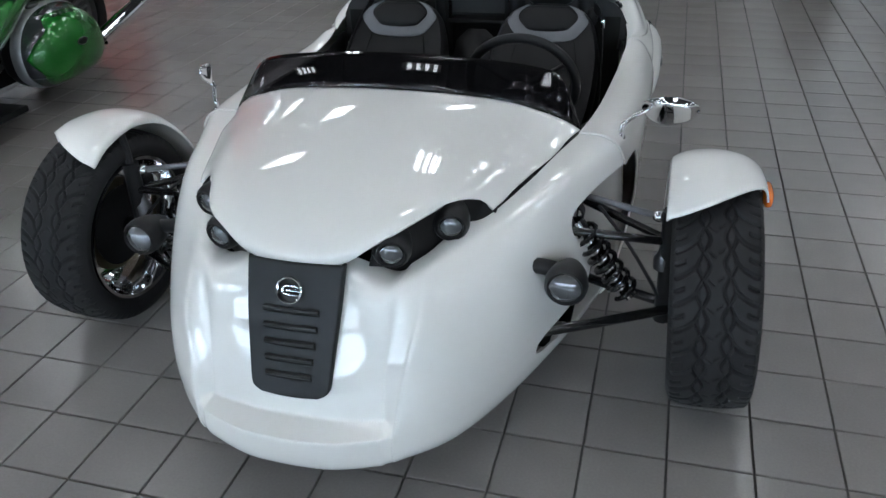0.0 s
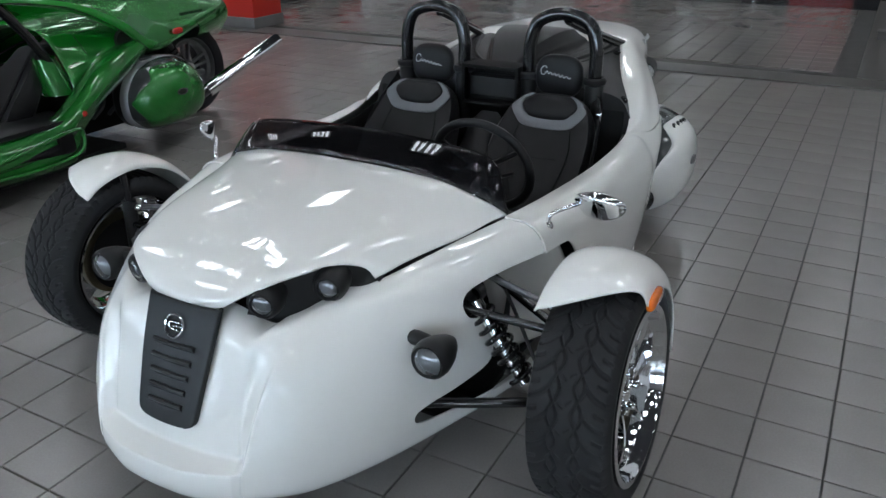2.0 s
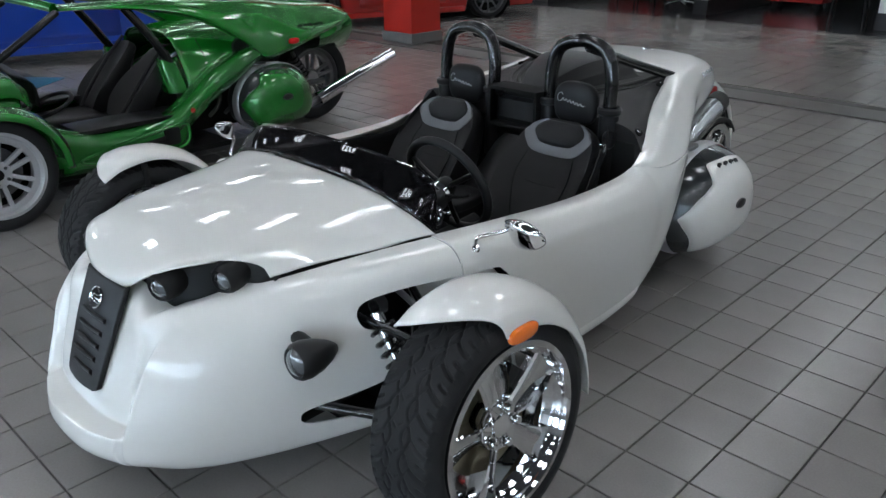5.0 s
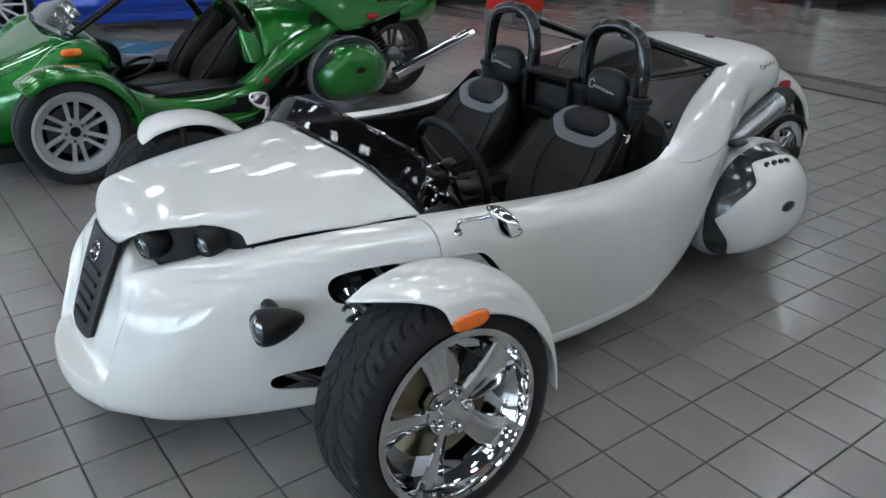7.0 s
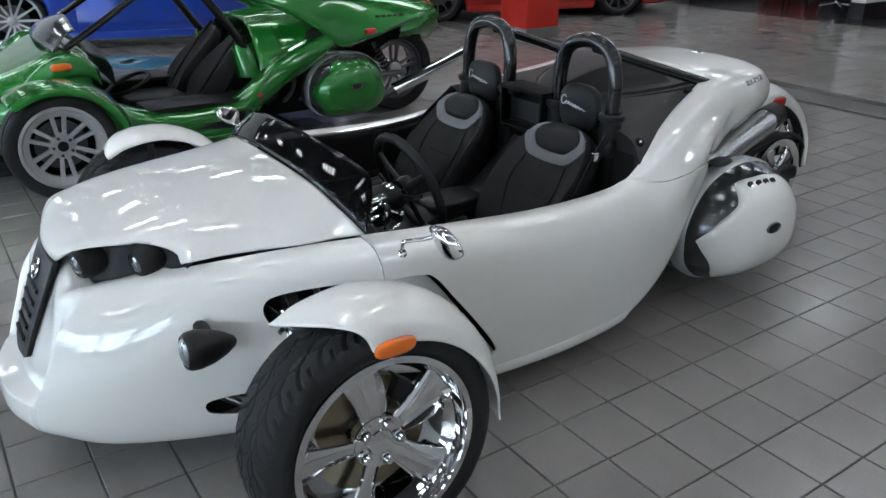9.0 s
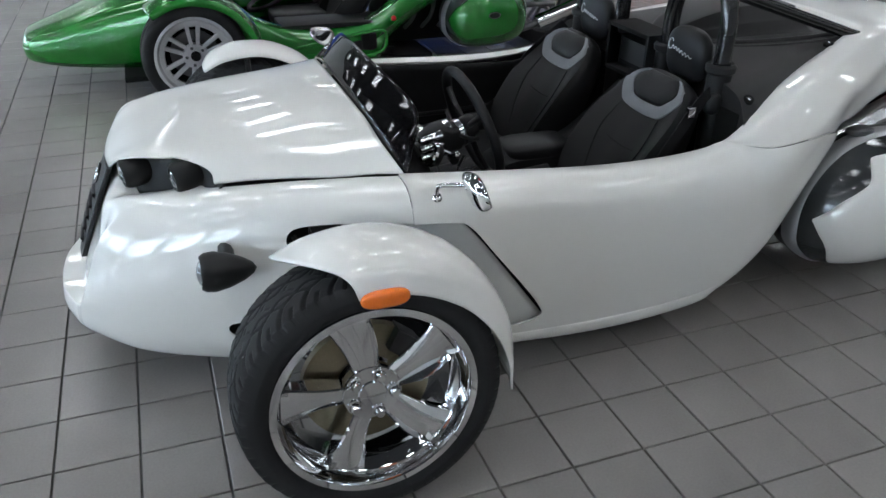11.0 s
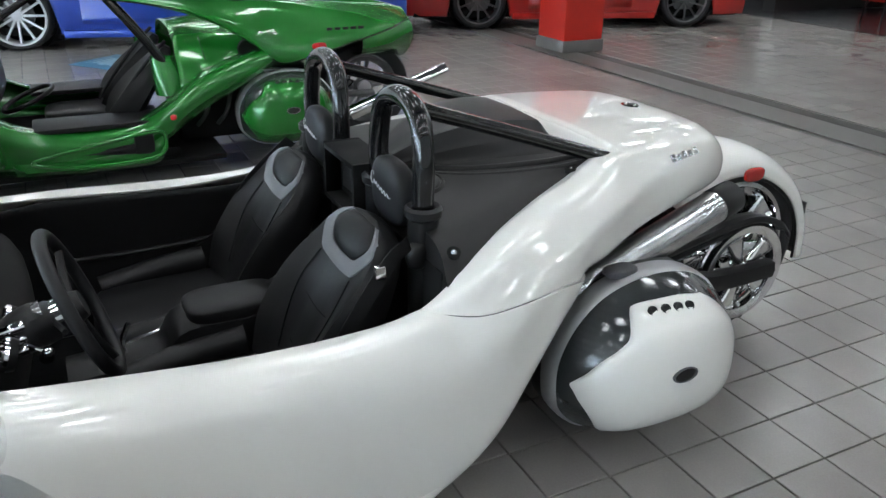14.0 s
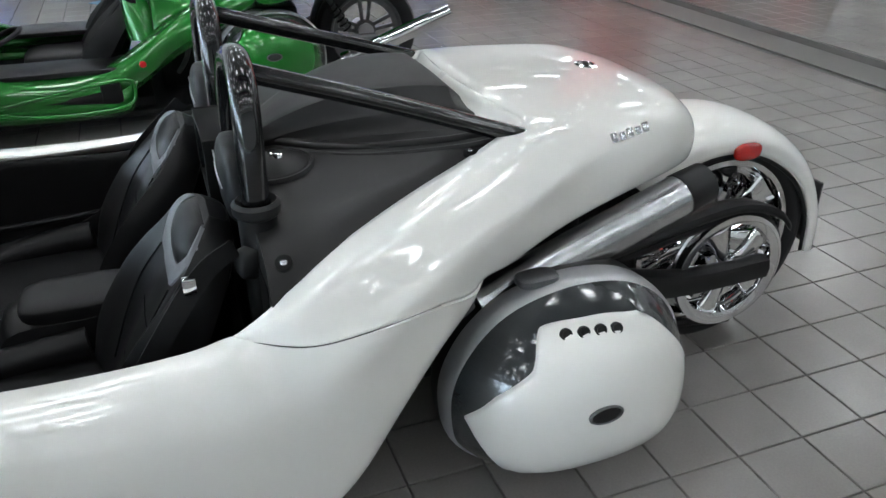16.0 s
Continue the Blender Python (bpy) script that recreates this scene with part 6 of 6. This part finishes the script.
# ---- parked cars ----
def car(label, m, paint, wheelbase, rim_mat, spokes, tyre_r=.34, track=1.58, side=.095):
    """A low coupe: nose at -y, front axle at y = 0."""
    c = thing("car", label, "car", m)
    w, end = track / 2 + .1, wheelbase + .85

    def arch(y):
        d = min(abs(y), abs(y - wheelbase))
        return .16 if d > tyre_r + .05 else .16 + math.sqrt(max(0, (tyre_r + .055) ** 2 - d * d)) * 1.0 + .12
    ys = sorted(set([-.92, -.85, -.6] + [round(a + s, 3) for a in (0, wheelbase) for s in (-.40, -.395, -.33, -.24, -.12, 0, .12, .24, .33, .395, .40)] + [wheelbase * .35, wheelbase * .5, wheelbase * .65, wheelbase + .6, end - .05, end]))
    belt = lambda y: .72 + .12 * min(1, max(0, (y + .9) / 1.2)) + .06 * max(0, y - wheelbase * .6) / 1.5
    secs = []
    for y in ys:
        pinch = 1 - .12 * max(0, (-y - .4) / .5) ** 2 - .08 * max(0, (y - wheelbase - .3) / .5) ** 2
        z0 = arch(y)
        zb = belt(y)
        secs.append([(w * pinch * k, y, z0 + (zb - z0) * t) for k, t in ((.955, 0), (.985, .12), (1.0, .45), (.99, .8), (.93, 1.0))] + [(w * pinch * .5, y, zb + .05), (0, y, zb + .065)])
    rows = [smooth_line(s, 3) for s in secs]
    half = Shape().grid(rows)
    part("body", Shape().join(half).join(half.mirrored()).cap([*rows[0], *[(-x, y, z) for x, y, z in rows[0][::-1]]]).cap([*rows[-1], *[(-x, y, z) for x, y, z in rows[-1][::-1]]]), paint, c, sharp=35)
    cab = loft([[(.0, .55, .86), (w * .7, .60, .84), (w * .86, .7, .80)], [(0, 1.15, 1.24), (w * .6, 1.18, 1.22), (w * .74, 1.25, 1.12)], [(0, wheelbase - .8, 1.32), (w * .6, wheelbase - .8, 1.30), (w * .72, wheelbase - .8, 1.2)], [(0, wheelbase - .1, 1.22), (w * .6, wheelbase - .1, 1.2), (w * .72, wheelbase - .12, 1.1)], [(0, wheelbase + .5, .95), (w * .66, wheelbase + .45, .92), (w * .82, wheelbase + .35, .86)]], 6, 4)
    part("roof", Shape().join(cab).join(cab.mirrored()), paint, c, sharp=50)
    for sg in (1, -1):
        glass_side = loft([[(sg * w * .865, .72, .80), (sg * w * .745, 1.25, 1.11)], [(sg * w * .89, 1.4, .84), (sg * w * .74, 1.5, 1.16)], [(sg * w * .89, wheelbase - .6, .86), (sg * w * .73, wheelbase - .6, 1.18)], [(sg * w * .85, wheelbase + .2, .88), (sg * w * .735, wheelbase - .15, 1.1)]], 4, 2)
        part("side_window", glass_side, SMOKE, c, "dark side window", 50, .006)
        part("side_skirt", block(w * .93, w * 1.0, .42, wheelbase - .42, .12, .20, .02).moved(Matrix.Diagonal((sg, 1, 1, 1))), paint, c)
        door = part("door", loft([[(sg * (w + .003), .62, .26), (sg * (w + .004), .62, .5), (sg * (w - .006), .62, .72)], [(sg * (w + .003), wheelbase - .75, .26), (sg * (w + .004), wheelbase - .75, .5), (sg * (w - .006), wheelbase - .75, .76)]], 4, 4), paint, c, solid=.003)
        part("handle", block(w - .002, w + .02, wheelbase - 1.0, wheelbase - .85, .66, .685, .006).moved(Matrix.Diagonal((sg, 1, 1, 1))), paint, door)
        for y in (0, wheelbase):
            wh = part("wheel", lathe([(0, -.08), (.05, -.08), (.05, .075), (.03, .085), (0, .085)], 24, "x", False), rim_mat, c, at=pose(sg * (track / 2 - .02), y, tyre_r) if sg > 0 else pose(sg * (track / 2 - .02), y, tyre_r, 0, 0, 180))
            part("tyre", plain_tyre(tyre_r, .235, tyre_r - side), RUBBER, wh)
            r = tyre_r - side
            part("rim", lathe([(r + .012, .10), (r + .01, .108), (r - .006, .106), (r - .018, .09), (r - .02, -.04), (r, -.05), (r, .07)], 56), rim_mat, wh)
            sp = loft([[(.055, -.014, .04), (.075, -.013, .04), (.075, .013, .04), (.055, .014, .04)], [(.06, -.011, r * .55), (.082, -.009, r * .55), (.082, .009, r * .55), (.06, .011, r * .55)], [(.07, -.012, r - .01), (.095, -.01, r - .01), (.095, .01, r - .01), (.07, .012, r - .01)]], 3, 1, True).mesh("spoke", rim_mat, 50)
            for k in range(spokes):
                part("spoke", sp, rim_mat, wh, at=turned(k, spokes))
            part("brake_disc", lathe([(.06, .0), (.155, .0), (.155, .02), (.06, .02)], 40), STEEL, wh)
            well = lathe([(tyre_r + .05, -.16), (tyre_r + .05, .10), (tyre_r - .02, .10), (tyre_r - .02, -.16)], 40)
            part("arch_liner", lathe([(tyre_r + .045, -.20), (tyre_r + .045, .085)], 40, "x", False).join(lathe([(0, -.2), (tyre_r + .045, -.2)], 40, "x", False)), DARK, wh)
        part("headlamp", pillow(sg * w * .72, -.86, .58, .16, .06, .05, .7), CLEAR, c)
        part("tail_light", pillow(sg * w * .7, end - .02, .72, .16, .04, .05, .6), REDLENS, c)
    part("front_grille", block(-.45, .45, -.945, -.91, .25, .48, .02), DARK, c)
    part("underside", block(-w * .9, w * .9, -.8, end - .1, .14, .22, .02), DARK, c)
    return c


car("dark blue low car with silver spoked wheels", pose(-8.0, .50, 0, 0, 0, -15), BLUE, 3.1, SILVER, 12, side=.058)
car("red sports car with grey ten-spoke wheels", pose(-7.62, 5.58, 0, 0, 0, -16.5), RED, 2.72, STEEL, 10, side=.075)

# blue mat lying on the floor
mat_ = thing("floor_mat", "blue and white printed mat lying on the floor", "mat", pose(-6.08, 1.15, 0, 0, 0, 40))
BLUEMAT = mat("blue_mat", (.008, .11, .19), .5, 0, .1)
FADED = mat("faded_print", (.25, .38, .45), .5, 0, .1)
part("sheet", block(-.42, .42, -.3, .3, .001, .006, .002), BLUEMAT, mat_)
for k in range(7):
    part("print_bar", block(-.34 + .05 * k, -.325 + .07 * k, -.18 + .02 * (k % 3), .16 - .03 * (k % 2), .0075, .0085, 0), FADED, mat_, "pale printed bar")

# ---- right-hand corner and offices ----
slab("floor_grey", 1.22, 2.6, BAND_Y1, 10.75, -.011, .004, BAND, "dark grey floor strip beside the wall")
slab("wall_pier", 1.55, 2.6, 5.95, 10.75, .16, ROOM_Z, WALL, "white wall end")
slab("baseboard_pier", 1.54, 2.61, 5.94, 10.75, .0, .16, BASEB, "black baseboard")
bin_ = thing("waste_bin", "black cylindrical waste bin on the tiled floor", "bin", pose(1.80, 5.35, 0))
part("body", lathe([(0, 0), (.19, 0), (.195, .02), (.2, .66), (.205, .68), (.195, .70), (.185, .69), (.18, .03), (0, .03)], 40, "z", False), BLACK, bin_)
part("lid", lathe([(.205, .68), (.21, .70), (.19, .76), (.10, .79), (.06, .79), (.055, .76)], 40, "z", False), BLACK, bin_)
fb = thing("floor_box", "low grey box on the floor by the wall", "box", pose(1.42, 7.62, .004))
part("body", block(-.13, .13, -.09, .09, 0, .07, .012), GREYBASE, fb)
part("lid", block(-.135, .135, -.095, .095, .07, .085, .005), GREYBASE, fb)


def office_chair(m, seat_mat, legs):
    c = thing("chair", "black office chair on a dark glossy floor", "chair", m, "office chairs")
    part("seat", pillow(0, 0, .46, .23, .22, .035, .5), seat_mat, c)
    part("backrest", pillow(0, .22, .74, .21, .03, .2, .5), seat_mat, c)
    if legs == "star":
        part("column", tube([(0, 0, .10), (0, 0, .44)], .025, 12, 1), CHROME, c)
        for k in range(5):
            a = 2 * math.pi * k / 5
            lg = part("leg", tube([(0, 0, .11), (.16 * math.cos(a), .16 * math.sin(a), .09), (.28 * math.cos(a), .28 * math.sin(a), .07)], .016, 8, 2), CHROME, c)
            part("castor", pillow(.28 * math.cos(a), .28 * math.sin(a), .03, .02, .028, .03, .8, 12, 8), BLACK, lg)
    else:
        for sx in (1, -1):
            for sy in (1, -1):
                part("leg", tube([(sx * .19, sy * .18, .44), (sx * .21, sy * .2, .2), (sx * .22, sy * .22, .0)], .012, 8, 2), TUBE, c)
            part("stretcher", tube([(sx * .205, -.2, .18), (sx * .205, .2, .18)], .009, 8, 1), TUBE, c)
    return c


office_chair(pose(-4.6, 11.1, 0, 0, 0, 30), BLACK, "star")
office_chair(pose(-1.85, 10.75, 0, 0, 0, 190), BLACK, "four")
office_chair(pose(-.45, 11.2, 0, 0, 0, 150), BLACK, "star")
office_chair(pose(-5.3, 10.9, 0, 0, 0, 160), mat("blue_seat", (.02, .03, .09), .5), "four")
for x, y in ((-3.1, 12.2), (-6.2, 12.4), (.4, 12.3)):
    tc = thing("tool_cabinet", "red metal drawer cabinet on castors", "cabinet", pose(x, y, 0), "red cabinets")
    part("body", block(-.45, .45, -.25, .25, .12, 1.0, .012), RED, tc)
    for k in range(4):
        dr = part("drawer", block(-.42, .42, -.268, -.252, .16 + .2 * k, .34 + .2 * k, .006), RED, tc)
        part("handle", tube([(-.3, -.285, .30 + .2 * k), (.3, -.285, .30 + .2 * k)], .008, 8, 1), CHROME, dr)
    for sx in (1, -1):
        for sy in (1, -1):
            part("castor", lathe([(0, -.02), (.055, -.02), (.055, .02), (0, .02)], 20, "x", False).moved(pose(sx * .36, sy * .18, .06)), BLACK, tc)
for x in (-5.6, -2.5, .55):
    dk_ = thing("desk", "dark desk on a dark office floor", "desk", pose(x, 13.6, 0), "office desks")
    part("top", block(-.8, .8, -.35, .35, .71, .75, .008), BLACK, dk_)
    for sx in (1, -1):
        part("side", block(sx * .74 - .02, sx * .74 + .02, -.32, .32, 0, .71, .006), BLACK, dk_)
slab("wall_office_back", ROOM_X0, ROOM_X1, 14.6, 14.75, 0.0, ROOM_Z, BASEB, "dark office rear wall")
slab("office_header", ROOM_X0, 1.55, 10.4, 10.6, 2.5, ROOM_Z, WALL, "white header over the offices")


# ---- floor tiles ----
PITCH, ANG = 0.2032, 0.0
GX, GY = 0.825, -0.144
h = (PITCH - 0.0055) / 2


def tile_shape(cx, cy, dz=0.0):
    s, e = Shape(), 0.0018
    lo = [(cx - h, cy - h, -0.012), (cx + h, cy - h, -0.012), (cx + h, cy + h, -0.012), (cx - h, cy + h, -0.012)]
    mid = [(x, y, -0.0015 + dz) for x, y, _ in lo]
    top = [(cx + (x - cx) * (1 - e / h), cy + (y - cy) * (1 - e / h), dz) for x, y, _ in lo]
    return s.grid([lo, mid, top], wrap_v=True).cap(top)


floor = thing("floor", "square grey floor tiles with dark joints", "floor", None, "", "structure")
one = tile_shape(0, 0).mesh("tile", TILE, 8)
rest = Shape()
for i in range(-77, 40):
    for j in range(-43, 54):
        x, y = GX + i * PITCH + PITCH / 2, GY + j * PITCH + PITCH / 2
        if BAND_Y0 - h < y < BAND_Y1 + h or y > 9.85 - h or (x > 1.22 - h and y > BAND_Y1):
            continue
        near = 0.5 < x < 2.0 and -0.6 < y < 4.4 and not (x > 1.7 and y > 4.0)
        if near and -6 < i < 8:
            part("tile", one, TILE, floor, at=pose(x, y, random.uniform(-0.0005, 0.0005)))
        else:
            rest.join(tile_shape(x, y, random.uniform(-0.0005, 0.0005)))
tagged(part("far_tiles", rest, TILE, floor, sharp=8), kind="stuff")
